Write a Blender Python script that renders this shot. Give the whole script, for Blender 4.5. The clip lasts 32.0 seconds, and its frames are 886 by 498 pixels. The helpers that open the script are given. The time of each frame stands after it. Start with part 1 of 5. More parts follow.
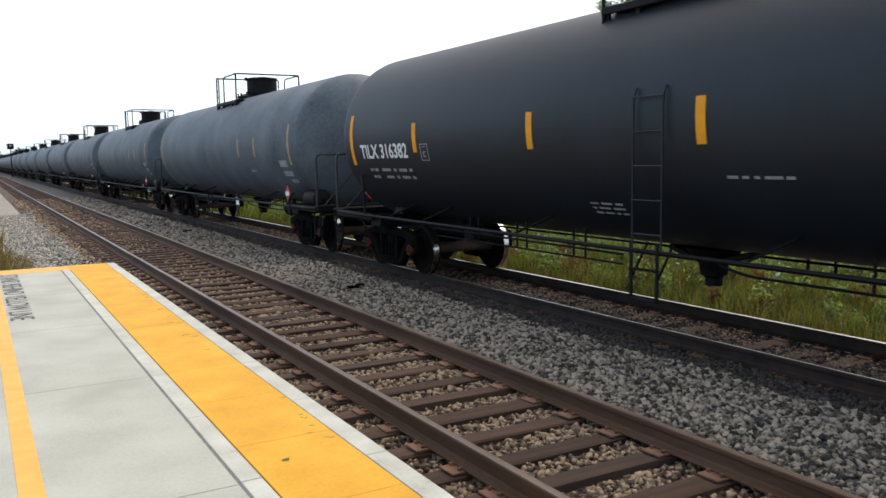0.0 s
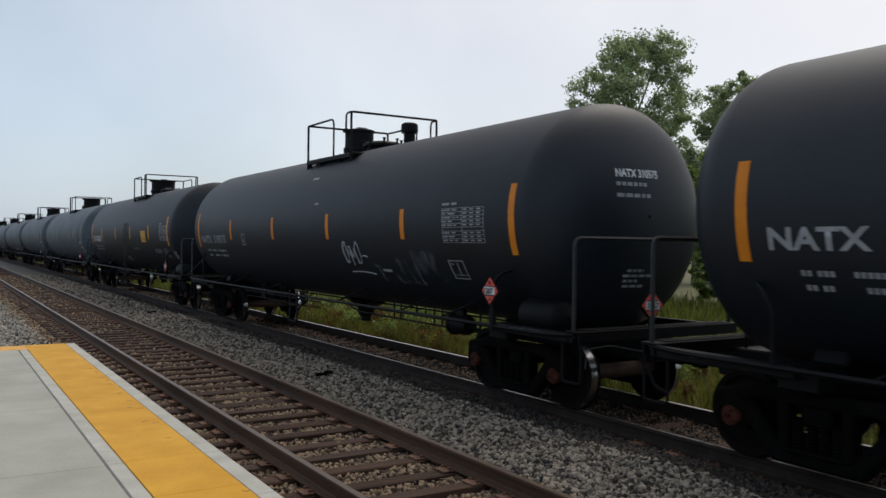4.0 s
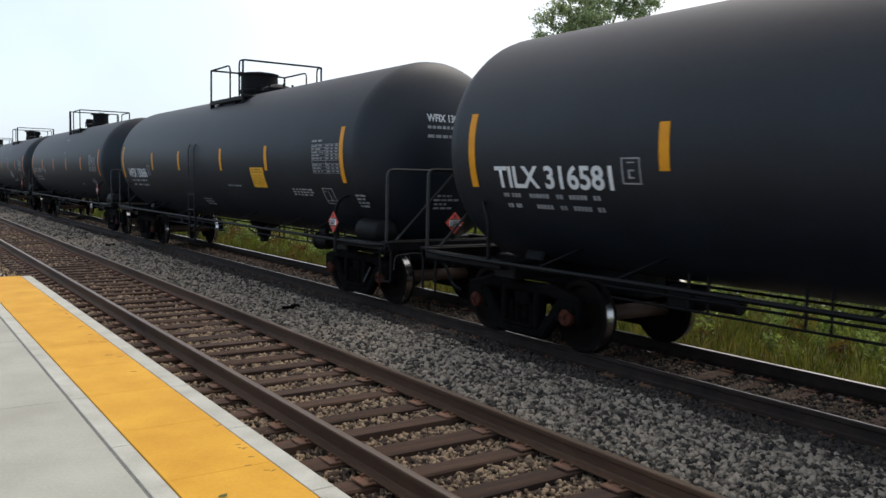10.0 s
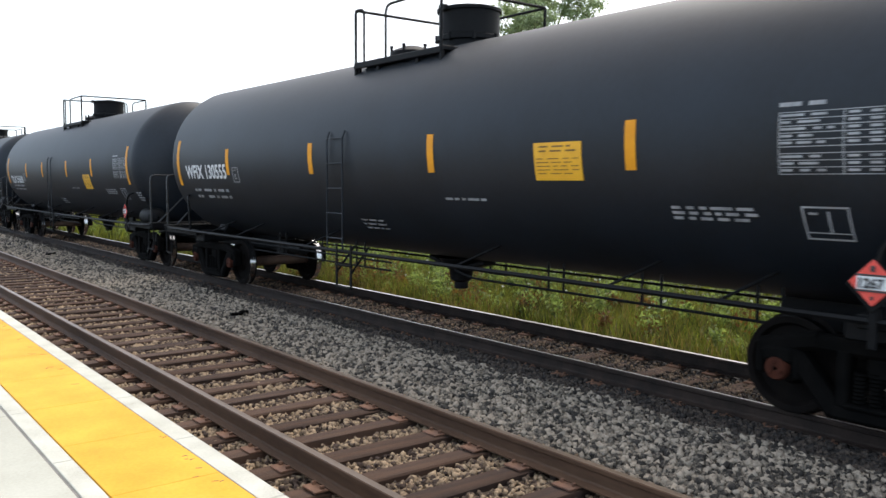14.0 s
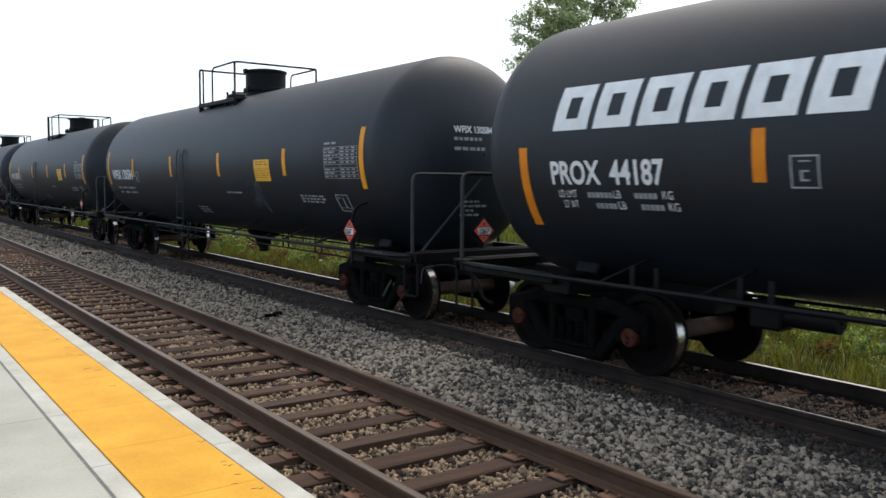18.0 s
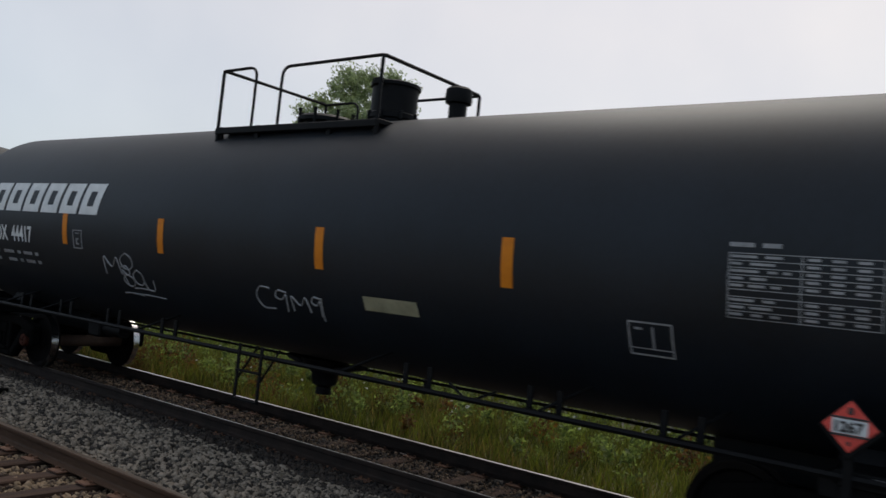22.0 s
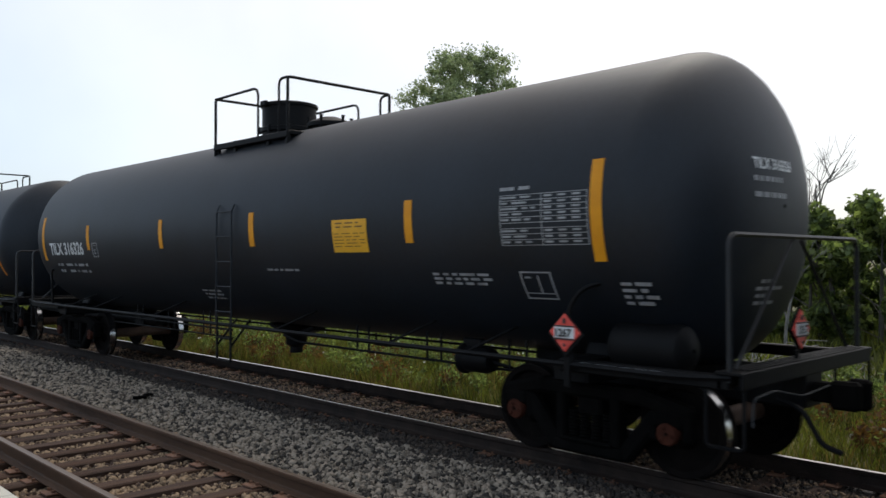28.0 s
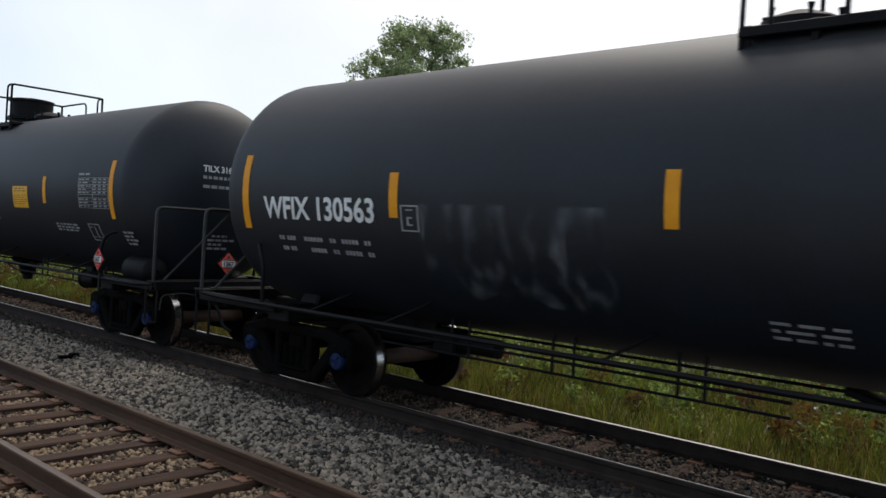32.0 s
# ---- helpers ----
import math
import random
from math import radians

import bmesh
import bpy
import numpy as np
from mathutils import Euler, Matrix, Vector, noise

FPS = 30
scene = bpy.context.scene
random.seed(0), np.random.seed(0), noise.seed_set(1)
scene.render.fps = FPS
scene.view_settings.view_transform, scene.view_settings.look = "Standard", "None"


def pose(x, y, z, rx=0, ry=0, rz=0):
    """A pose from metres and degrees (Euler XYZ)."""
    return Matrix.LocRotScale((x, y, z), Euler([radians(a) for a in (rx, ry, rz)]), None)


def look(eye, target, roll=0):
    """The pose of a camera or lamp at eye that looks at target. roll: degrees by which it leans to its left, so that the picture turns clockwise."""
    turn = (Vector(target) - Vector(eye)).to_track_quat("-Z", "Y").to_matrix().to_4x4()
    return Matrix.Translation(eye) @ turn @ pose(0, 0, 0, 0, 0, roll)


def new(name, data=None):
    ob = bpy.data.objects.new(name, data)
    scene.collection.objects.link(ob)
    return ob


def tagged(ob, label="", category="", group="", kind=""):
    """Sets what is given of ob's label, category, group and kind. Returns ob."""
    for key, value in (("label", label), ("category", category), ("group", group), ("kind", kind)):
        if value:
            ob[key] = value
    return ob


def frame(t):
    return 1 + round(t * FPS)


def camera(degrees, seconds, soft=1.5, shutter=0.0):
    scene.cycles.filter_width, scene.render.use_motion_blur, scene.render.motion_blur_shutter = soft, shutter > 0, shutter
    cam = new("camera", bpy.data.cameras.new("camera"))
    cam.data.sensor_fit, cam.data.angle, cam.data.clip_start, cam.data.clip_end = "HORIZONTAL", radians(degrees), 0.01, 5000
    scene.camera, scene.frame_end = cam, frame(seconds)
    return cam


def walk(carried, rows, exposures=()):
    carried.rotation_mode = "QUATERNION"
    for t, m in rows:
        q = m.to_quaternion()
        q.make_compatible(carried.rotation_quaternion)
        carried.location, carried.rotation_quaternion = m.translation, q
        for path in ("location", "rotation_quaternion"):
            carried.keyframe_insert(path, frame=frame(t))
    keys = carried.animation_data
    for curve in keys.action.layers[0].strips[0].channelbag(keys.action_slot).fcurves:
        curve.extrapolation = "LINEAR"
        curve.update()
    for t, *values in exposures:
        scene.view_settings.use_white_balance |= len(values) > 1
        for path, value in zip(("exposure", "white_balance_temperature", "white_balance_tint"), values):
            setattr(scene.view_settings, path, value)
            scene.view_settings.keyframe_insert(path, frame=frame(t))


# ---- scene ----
cam = camera(57.04, 32.0, 1.5, 0.15)

# the hand-held path: seconds, place, yaw to the left of +y, pitch up, roll
PATH = [
    (0.0, -3.785, 0.000, 2.103, -29.73, -6.41, -0.95),
    (0.5, -3.810, -0.010, 2.084, -26.12, -4.63, -1.01),
    (1.0, -3.805, -0.034, 2.080, -29.78, -0.69, 0.02),
    (1.5, -3.808, -0.000, 2.080, -29.93, -0.24, -2.57),
    (2.0, -3.773, 0.006, 2.086, -30.41, 0.08, -1.93),
    (2.5, -3.767, 0.022, 2.090, -31.70, -0.34, -1.73),
    (3.0, -3.773, 0.036, 2.093, -32.68, -0.39, 0.03),
    (3.5, -3.779, 0.065, 2.095, -31.88, 0.04, 0.71),
    (5.5, -3.873, 0.360, 2.111, -33.56, -1.90, 0.85),
    (6.0, -3.830, 0.348, 2.088, -34.82, -1.63, 1.61),
    (6.5, -3.770, 0.362, 2.093, -36.24, -1.00, 3.56),
    (7.0, -3.746, 0.355, 2.071, -34.79, -1.19, 2.28),
    (7.5, -3.757, 0.363, 2.057, -35.13, -2.72, 1.08),
    (8.0, -3.769, 0.397, 2.089, -35.85, -2.78, 0.03),
    (8.5, -3.782, 0.397, 2.083, -36.30, -2.64, 0.05),
    (9.0, -3.773, 0.393, 2.028, -36.43, -3.50, 0.84),
    (9.5, -3.796, 0.413, 2.045, -35.09, -4.02, 1.38),
    (10.0, -3.781, 0.397, 2.049, -34.73, -4.76, 1.15),
    (10.5, -3.814, 0.422, 2.047, -33.87, -4.49, 1.53),
    (11.0, -3.836, 0.404, 2.045, -32.09, -4.36, 1.21),
    (11.5, -3.817, 0.405, 2.062, -32.07, -4.18, 2.14),
    (12.0, -3.815, 0.402, 2.056, -32.79, -4.16, 1.39),
    (12.5, -3.805, 0.399, 2.047, -33.43, -5.44, 1.40),
    (13.0, -3.779, 0.406, 2.073, -36.57, -5.66, 0.96),
    (13.5, -3.748, 0.396, 2.067, -36.65, -5.34, 1.87),
    (14.0, -3.749, 0.400, 2.053, -38.16, -4.59, 0.32),
    (14.5, -3.754, 0.396, 2.043, -37.59, -3.21, 0.43),
    (16.5, -3.737, 0.477, 2.082, -33.97, -6.30, -1.50),
    (17.0, -3.740, 0.490, 2.100, -36.15, -5.28, -1.88),
    (17.5, -3.764, 0.543, 2.082, -33.50, -3.75, -0.10),
    (18.0, -3.749, 0.571, 2.068, -36.16, -4.56, 0.46),
    (18.5, -3.743, 0.591, 2.080, -31.15, 1.91, 2.54),
    (19.0, -3.757, 0.675, 2.057, -32.27, 0.00, 0.76),
    (19.5, -3.771, 0.764, 2.096, -36.33, 0.44, 3.14),
    (20.0, -3.750, 0.853, 2.127, -44.27, 2.77, 3.39),
    (20.5, -3.733, 0.871, 2.118, -48.44, 2.19, 4.45),
    (21.0, -3.683, 0.859, 2.078, -50.05, 4.38, 5.47),
    (21.5, -3.691, 0.861, 2.052, -52.15, 2.11, 6.74),
    (22.0, -3.710, 0.876, 2.048, -52.20, 2.67, 6.00),
    (22.5, -3.730, 0.923, 2.021, -52.43, -0.28, 3.21),
    (23.0, -3.736, 0.918, 2.004, -49.06, -0.80, -0.63),
    (23.5, -3.698, 0.875, 2.041, -48.66, -0.05, -1.21),
    (24.0, -3.684, 0.855, 2.039, -50.53, -1.63, -1.43),
    (24.5, -3.672, 0.836, 2.008, -45.59, -1.63, -1.19),
    (25.0, -3.655, 0.820, 1.998, -49.26, -0.31, -0.45),
    (25.5, -3.642, 0.821, 2.011, -48.52, -0.84, 0.66),
    (27.5, -3.585, 0.736, 2.006, -44.10, 0.36, 1.10),
    (28.0, -3.536, 0.720, 2.003, -43.91, 0.74, -0.01),
    (28.5, -3.588, 0.722, 1.985, -45.36, 1.82, 0.45),
    (29.0, -3.633, 0.736, 1.984, -44.72, 1.11, 0.81),
    (29.5, -3.567, 0.731, 2.001, -45.00, 0.37, 0.40),
    (30.0, -3.536, 0.730, 2.013, -45.14, 0.62, 0.99),
    (30.5, -3.508, 0.727, 1.984, -45.26, 0.57, 2.23),
    (31.0, -3.492, 0.721, 2.010, -47.23, 1.04, 3.26),
    (31.5, -3.558, 0.733, 1.993, -49.47, -0.07, 2.47),
    (32.0, -3.530, 0.726, 2.026, -48.05, -0.90, 3.42),
]


# the clip's own exposure, which drifts as the camera turns
EXPOSURES = [(0.0, 0.8), (1.0, 0.4), (2.0, -0.03), (3.0, -0.08), (6.0, -0.03), (7.0, 0.07), (8.0, 0.12), (9.0, 0.37), (10.0, 0.42), (11.0, 0.57), (12.0, 0.67), (13.0, 0.67), (14.0, 1.22), (17.0, 1.02), (18.0, 0.75), (19.0, -0.08), (20.0, 0.12), (21.0, -0.23), (22.0, -0.26), (23.0, -0.38), (24.0, 0.17), (25.0, 0.69), (28.0, 0.27), (29.0, -0.08), (30.0, -0.03), (31.0, 0.1), (32.0, 0.22)]


def carried(x, y, z, yaw, pitch, roll):
    a, b = radians(yaw), radians(pitch)
    ahead = Vector((-math.sin(a) * math.cos(b), math.cos(a) * math.cos(b), math.sin(b)))
    eye = Vector((x, y, z))
    return look(eye, eye + ahead, roll)


walk(cam, [(t, carried(*p)) for t, *p in PATH], exposures=EXPOSURES)

# ---- light ----
SUN_AZ, SUN_EL = 66.0, 55.0  # degrees from +y towards +x, and above the horizon
world = bpy.data.worlds.new("world")
scene.world = world
world.use_nodes = True
wn, wl = world.node_tree.nodes, world.node_tree.links
sky = wn.new("ShaderNodeTexSky")
sky.sky_type = "NISHITA"
sky.sun_disc = False
sky.sun_elevation, sky.sun_rotation = radians(SUN_EL), radians(SUN_AZ)
sky.dust_density, sky.air_density, sky.ozone_density = 2.6, 1.0, 2.5
sd = Vector((math.sin(radians(SUN_AZ)) * math.cos(radians(SUN_EL)), math.cos(radians(SUN_AZ)) * math.cos(radians(SUN_EL)), math.sin(radians(SUN_EL))))
way = wn.new("ShaderNodeTexCoord")
near_sun = wn.new("ShaderNodeVectorMath")
near_sun.operation = "DOT_PRODUCT"
near_sun.inputs[1].default_value = sd
wl.new(way.outputs["Generated"], near_sun.inputs[0])
spread = wn.new("ShaderNodeMapRange")
spread.inputs["From Min"].default_value = -1.0
wl.new(near_sun.outputs["Value"], spread.inputs["Value"])
haze = wn.new("ShaderNodeValToRGB")
haze.color_ramp.elements.new(0.5)
for e, (p, c) in zip(haze.color_ramp.elements, ((0.46, (0.60, 0.74, 0.94)), (0.72, (0.66, 0.745, 0.83)), (0.90, (0.96, 0.885, 0.815)))):
    e.position, e.color = p, (*c, 1)
wl.new(spread.outputs[0], haze.inputs[0])
bright = wn.new("ShaderNodeVectorMath")
bright.operation = "SCALE"
bright.inputs["Scale"].default_value = 15.0
wl.new(haze.outputs[0], bright.inputs[0])
cloud = wn.new("ShaderNodeTexNoise")
cloud.inputs["Scale"].default_value, cloud.inputs["Detail"].default_value = 2.6, 5
wl.new(way.outputs["Generated"], cloud.inputs["Vector"])
thin = wn.new("ShaderNodeMapRange")
thin.inputs["To Min"].default_value, thin.inputs["To Max"].default_value = 0.25, 0.70
wl.new(cloud.outputs[0], thin.inputs["Value"])
mix = wn.new("ShaderNodeMix")
mix.data_type = "RGBA"
wl.new(thin.outputs[0], mix.inputs["Factor"])
wl.new(sky.outputs[0], mix.inputs["A"])
wl.new(bright.outputs[0], mix.inputs["B"])
wl.new(mix.outputs["Result"], wn["Background"].inputs["Color"])
wn["Background"].inputs["Strength"].default_value = 0.098
lamp = bpy.data.lights.new("sun", "SUN")
lamp.energy, lamp.angle, lamp.color = 1.1, radians(34), (1.0, 0.95, 0.86)
sun = new("sun", lamp)
sun.matrix_world = look(sd * 100, (0, 0, 0))

# ---- the plan ----
D = 4.274           # centre of the far track; the near one is at 0
ZT = -0.065         # its rail top, against 0 for the near one
RAIL = 0.7525      # half the distance of the rail heads
PX, PZ = -1.454, 0.063   # platform edge and top
PEND = 17.85       # far end of the platform
PITCH = 18.54      # length of a car over its couplings
RT, ZC = 1.60, 2.585     # tank radius and axis height over the rails


def nodes_of(name):
    m = bpy.data.materials.new(name)
    m.use_nodes = True
    return m, m.node_tree.nodes, m.node_tree.links, m.node_tree.nodes["Principled BSDF"]


def ramp(n, stops):
    r = n.new("ShaderNodeValToRGB")
    while len(r.color_ramp.elements) < len(stops):
        r.color_ramp.elements.new(0.5)
    for e, (p, c) in zip(r.color_ramp.elements, stops):
        e.position, e.color = p, (*c, 1)
    return r


def surface(name, dark, light, rough=0.7, scale=6.0, fine=60.0, bump=0.15, metal=0.0, rand=0.0, spec=0.5, stain=None, island=False, stretch=(1, 1, 1), bump_dist=0.01):
    """A mottled surface: broad patches and fine grain between two colours, with fine relief."""
    m, n, l, b = nodes_of(name)
    co = n.new("ShaderNodeTexCoord")
    mp = n.new("ShaderNodeMapping")
    mp.inputs["Scale"].default_value = stretch
    l.new(co.outputs["Object"], mp.inputs["Vector"])
    n1 = n.new("ShaderNodeTexNoise")
    n1.inputs["Scale"].default_value, n1.inputs["Detail"].default_value = scale, 6
    n2 = n.new("ShaderNodeTexNoise")
    n2.inputs["Scale"].default_value, n2.inputs["Detail"].default_value = fine, 3
    for q in (n1, n2):
        l.new(mp.outputs[0], q.inputs["Vector"])
    add = n.new("ShaderNodeMath")
    add.operation = "MULTIPLY_ADD"
    add.inputs[1].default_value = 0.45
    l.new(n2.outputs[0], add.inputs[0])
    l.new(n1.outputs[0], add.inputs[2])
    fac = add.outputs[0]
    if rand or island:
        ri = n.new("ShaderNodeNewGeometry" if island else "ShaderNodeObjectInfo")
        a2 = n.new("ShaderNodeMath")
        a2.operation = "MULTIPLY_ADD"
        a2.inputs[1].default_value = rand or 0.6
        l.new(ri.outputs["Random Per Island" if island else "Random"], a2.inputs[0])
        l.new(fac, a2.inputs[2])
        a3 = n.new("ShaderNodeMath")
        a3.operation = "SUBTRACT"
        a3.inputs[1].default_value = (rand or 0.6) / 2
        l.new(a2.outputs[0], a3.inputs[0])
        fac = a3.outputs[0]
    stops = [(0.45, dark), (1.0, light)] if not stain else [(0.40, stain), (0.55, dark), (1.0, light)]
    r = ramp(n, stops)
    l.new(fac, r.inputs[0])
    l.new(r.outputs[0], b.inputs["Base Color"])
    b.inputs["Roughness"].default_value, b.inputs["Metallic"].default_value = rough, metal
    b.inputs["Specular IOR Level"].default_value = spec
    if bump:
        bp = n.new("ShaderNodeBump")
        bp.inputs["Strength"].default_value, bp.inputs["Distance"].default_value = bump, bump_dist
        l.new(n2.outputs[0], bp.inputs["Height"])
        l.new(bp.outputs[0], b.inputs["Normal"])
    return m


M_TANK = surface("tank_paint", (0.0028, 0.0048, 0.0076), (0.0080, 0.0124, 0.0188), 0.52, 0.9, 14, 0.03, rand=0.12, spec=0.34)
# weathered paint, greyed and lightened to stand for haze on the distant cars
M_TANKG = surface("weathered_hazy_grey_tank_paint", (0.056, 0.069, 0.080), (0.122, 0.139, 0.155), 0.55, 0.9, 14, 0.04, stain=(0.02, 0.017, 0.015), spec=0.2)
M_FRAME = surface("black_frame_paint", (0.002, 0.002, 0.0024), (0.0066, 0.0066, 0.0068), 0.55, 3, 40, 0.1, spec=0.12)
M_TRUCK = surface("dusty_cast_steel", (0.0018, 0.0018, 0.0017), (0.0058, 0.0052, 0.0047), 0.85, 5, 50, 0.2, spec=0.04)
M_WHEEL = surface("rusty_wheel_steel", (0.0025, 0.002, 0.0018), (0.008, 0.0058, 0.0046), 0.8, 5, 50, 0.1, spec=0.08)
M_TREAD = surface("polished_tread", (0.42, 0.41, 0.40), (0.60, 0.59, 0.58), 0.22, 8, 80, 0.02, metal=1.0)
M_AXLE = surface("rusty_axle", (0.03, 0.015, 0.009), (0.095, 0.05, 0.03), 0.8, 5, 50, 0.1)
M_CAP = surface("orange_bearing_cap", (0.026, 0.0080, 0.0050), (0.072, 0.021, 0.011), 0.8, 8, 60, 0.1, spec=0.12)
M_CAPB = surface("blue_bearing_cap", (0.005, 0.011, 0.036), (0.011, 0.026, 0.085), 0.7, 8, 60, 0.1, spec=0.15)
M_YEL = surface("yellow_reflective_tape", (0.56, 0.215, 0.005), (0.72, 0.31, 0.009), 0.5, 6, 60, 0.03, spec=0.25)
M_ORG = surface("orange_reflective_tape", (0.52, 0.15, 0.006), (0.68, 0.225, 0.009), 0.5, 6, 60, 0.03, spec=0.25)
M_OLDTAPE = surface("faded_reflective_tape", (0.16, 0.12, 0.06), (0.36, 0.27, 0.13), 0.6, 6, 60, 0.03)
# ballast by the far track: oil, with the train's shade painted into the colour
M_STONED = surface("oily_shaded_ballast_stone", (0.007, 0.005, 0.004), (0.06, 0.043, 0.031), 0.85, 14, 90, 0.2, rand=0.75, island=True)
M_BEDD = surface("oily_shaded_ballast_bed", (0.005, 0.0037, 0.003), (0.032, 0.023, 0.017), 0.85, 6, 34, 1.0, bump_dist=0.04)
M_DUSTY = surface("dusty_stone_between_rails", (0.016, 0.009, 0.006), (0.20, 0.135, 0.084), 0.95, 14, 90, 0.2, rand=1.0, island=True)
M_PLAC = surface("yellow_placard", (0.62, 0.31, 0.008), (0.74, 0.385, 0.012), 0.5, 6, 60, 0.02)
M_OLDPLATE = surface("faded_cream_plate", (0.20, 0.19, 0.12), (0.36, 0.34, 0.22), 0.6, 6, 60, 0.02)
M_WHITE = surface("white_stencil_paint", (0.54, 0.55, 0.545), (0.72, 0.73, 0.72), 0.6, 6, 60, 0.02)
M_FAINT = surface("faded_stencil_paint", (0.16, 0.165, 0.17), (0.35, 0.355, 0.36), 0.6, 6, 60, 0.02)
M_CHALK = surface("chalky_scrawl", (0.05, 0.055, 0.06), (0.22, 0.23, 0.24), 0.8, 9, 60, 0.02)
def worn_off(name, grey, size, low, high):
    """Paint left only in streaks and specks."""
    m = surface(name, grey, tuple(2.2 * q for q in grey), 0.8, 9, 60, 0.02)
    n, l = m.node_tree.nodes, m.node_tree.links
    co, mp, no = n.new("ShaderNodeTexCoord"), n.new("ShaderNodeMapping"), n.new("ShaderNodeTexNoise")
    mp.inputs["Scale"].default_value = (1, 1, 0.4)
    no.inputs["Scale"].default_value, no.inputs["Detail"].default_value = size, 6
    l.new(co.outputs["Object"], mp.inputs["Vector"])
    l.new(mp.outputs[0], no.inputs["Vector"])
    r = ramp(n, [(low, (0, 0, 0)), (high, (0.75, 0.75, 0.75))])
    l.new(no.outputs[0], r.inputs[0])
    l.new(r.outputs[0], n["Principled BSDF"].inputs["Alpha"])
    return m


M_SMEAR = worn_off("washed_off_chalk", (0.062, 0.069, 0.076), 4.5, 0.49, 0.76)
M_RED = surface("red_hazard_placard", (0.55, 0.04, 0.03), (0.75, 0.09, 0.06), 0.5, 6, 60, 0.02)
M_NOTICE = surface("brown_notice_print", (0.10, 0.05, 0.006), (0.2, 0.10, 0.01), 0.6, 6, 60, 0.02)
M_BLACKMARK = surface("black_print", (0.02, 0.02, 0.02), (0.04, 0.04, 0.04), 0.6, 6, 60, 0.02)
M_RAILTOP = surface("worn_rail_head", (0.30, 0.27, 0.25), (0.50, 0.47, 0.45), 0.33, 3, 50, 0.03, metal=0.9, stretch=(1, 0.15, 1))
M_RAILNEAR = surface("rusty_near_rail", (0.034, 0.0178, 0.0100), (0.098, 0.053, 0.030), 0.7, 3, 50, 0.05, metal=0.0, spec=0.2, stretch=(1, 0.15, 1))
M_NEARHEAD = surface("dull_rail_head", (0.060, 0.040, 0.027), (0.130, 0.092, 0.064), 0.36, 3, 50, 0.03, metal=0.0, spec=0.5, stretch=(1, 0.15, 1))
# sides of the far rails, coloured near-black for the shade under the train
M_RAILDARK = surface("shaded_rail_side", (0.009, 0.0062, 0.005), (0.034, 0.022, 0.016), 0.75, 4, 60, 0.15, spec=0.2)
M_TIE = surface("creosoted_sleeper_wood", (0.019, 0.0085, 0.0040), (0.074, 0.034, 0.0155), 0.95, 3, 50, 0.4, rand=0.25, stretch=(0.35, 4, 4))
M_PLATE = surface("rusted_tie_plate", (0.07, 0.032, 0.018), (0.20, 0.095, 0.05), 0.85, 8, 60, 0.2, rand=0.2)
M_STONE = surface("grey_ballast_stone", (0.0145, 0.0115, 0.0085), (0.275, 0.230, 0.176), 0.85, 30, 90, 0.2, rand=0.95, island=True)
M_STONEB = surface("rust_stained_ballast_stone", (0.03, 0.0145, 0.0075), (0.285, 0.198, 0.118), 0.9, 22, 90, 0.2, rand=1.1, island=True)
M_BED = surface("ballast_bed", (0.02, 0.0175, 0.0145), (0.15, 0.133, 0.108), 0.95, 16, 34, 1.0, bump_dist=0.04)
M_GRAVEL = surface("pale_sandy_gravel", (0.12, 0.105, 0.085), (0.40, 0.36, 0.295), 0.95, 9, 34, 1.0, bump_dist=0.03)
M_GRAVELS = surface("pale_gravel_stone", (0.11, 0.098, 0.08), (0.44, 0.40, 0.33), 0.9, 14, 90, 0.2, rand=0.7, island=True)
M_BEDB = surface("rusty_ballast_bed", (0.02, 0.0125, 0.008), (0.15, 0.10, 0.064), 0.95, 16, 34, 1.0, bump_dist=0.04)
M_CONC = surface("brushed_concrete", (0.335, 0.325, 0.270), (0.435, 0.425, 0.362), 0.85, 1.2, 45, 0.06, stain=(0.31, 0.295, 0.25), spec=0.25)
M_CURB = surface("rough_concrete_edge", (0.385, 0.370, 0.312), (0.52, 0.505, 0.435), 0.85, 3, 60, 0.25, stain=(0.24, 0.22, 0.18), spec=0.25)
M_TACT = surface("yellow_tactile_panel", (0.56, 0.270, 0.016), (0.68, 0.355, 0.032), 0.7, 2.2, 40, 0.05, stain=(0.52, 0.235, 0.014), spec=0.25)
M_LINE = surface("yellow_painted_line", (0.62, 0.30, 0.045), (0.74, 0.38, 0.075), 0.7, 5, 60, 0.05)
M_JOINT = surface("dark_joint_filler", (0.035, 0.026, 0.018), (0.12, 0.10, 0.08), 0.9, 8, 60, 0.1)
M_GROOVE = surface("shaded_concrete_joint", (0.10, 0.095, 0.085), (0.20, 0.19, 0.17), 0.9, 8, 60, 0.1)
M_PIPE = surface("worn_black_pipe", (0.005, 0.0053, 0.0056), (0.018, 0.0186, 0.0195), 0.45, 8, 60, 0.1, spec=0.35)
M_LEVER = surface("worn_pale_steel", (0.016, 0.017, 0.018), (0.055, 0.058, 0.06), 0.7, 8, 60, 0.1, spec=0.2)
M_GROUND = surface("dry_grassy_ground", (0.05, 0.055, 0.018), (0.17, 0.15, 0.06), 0.95, 0.25, 9, 0.6, bump_dist=0.05)
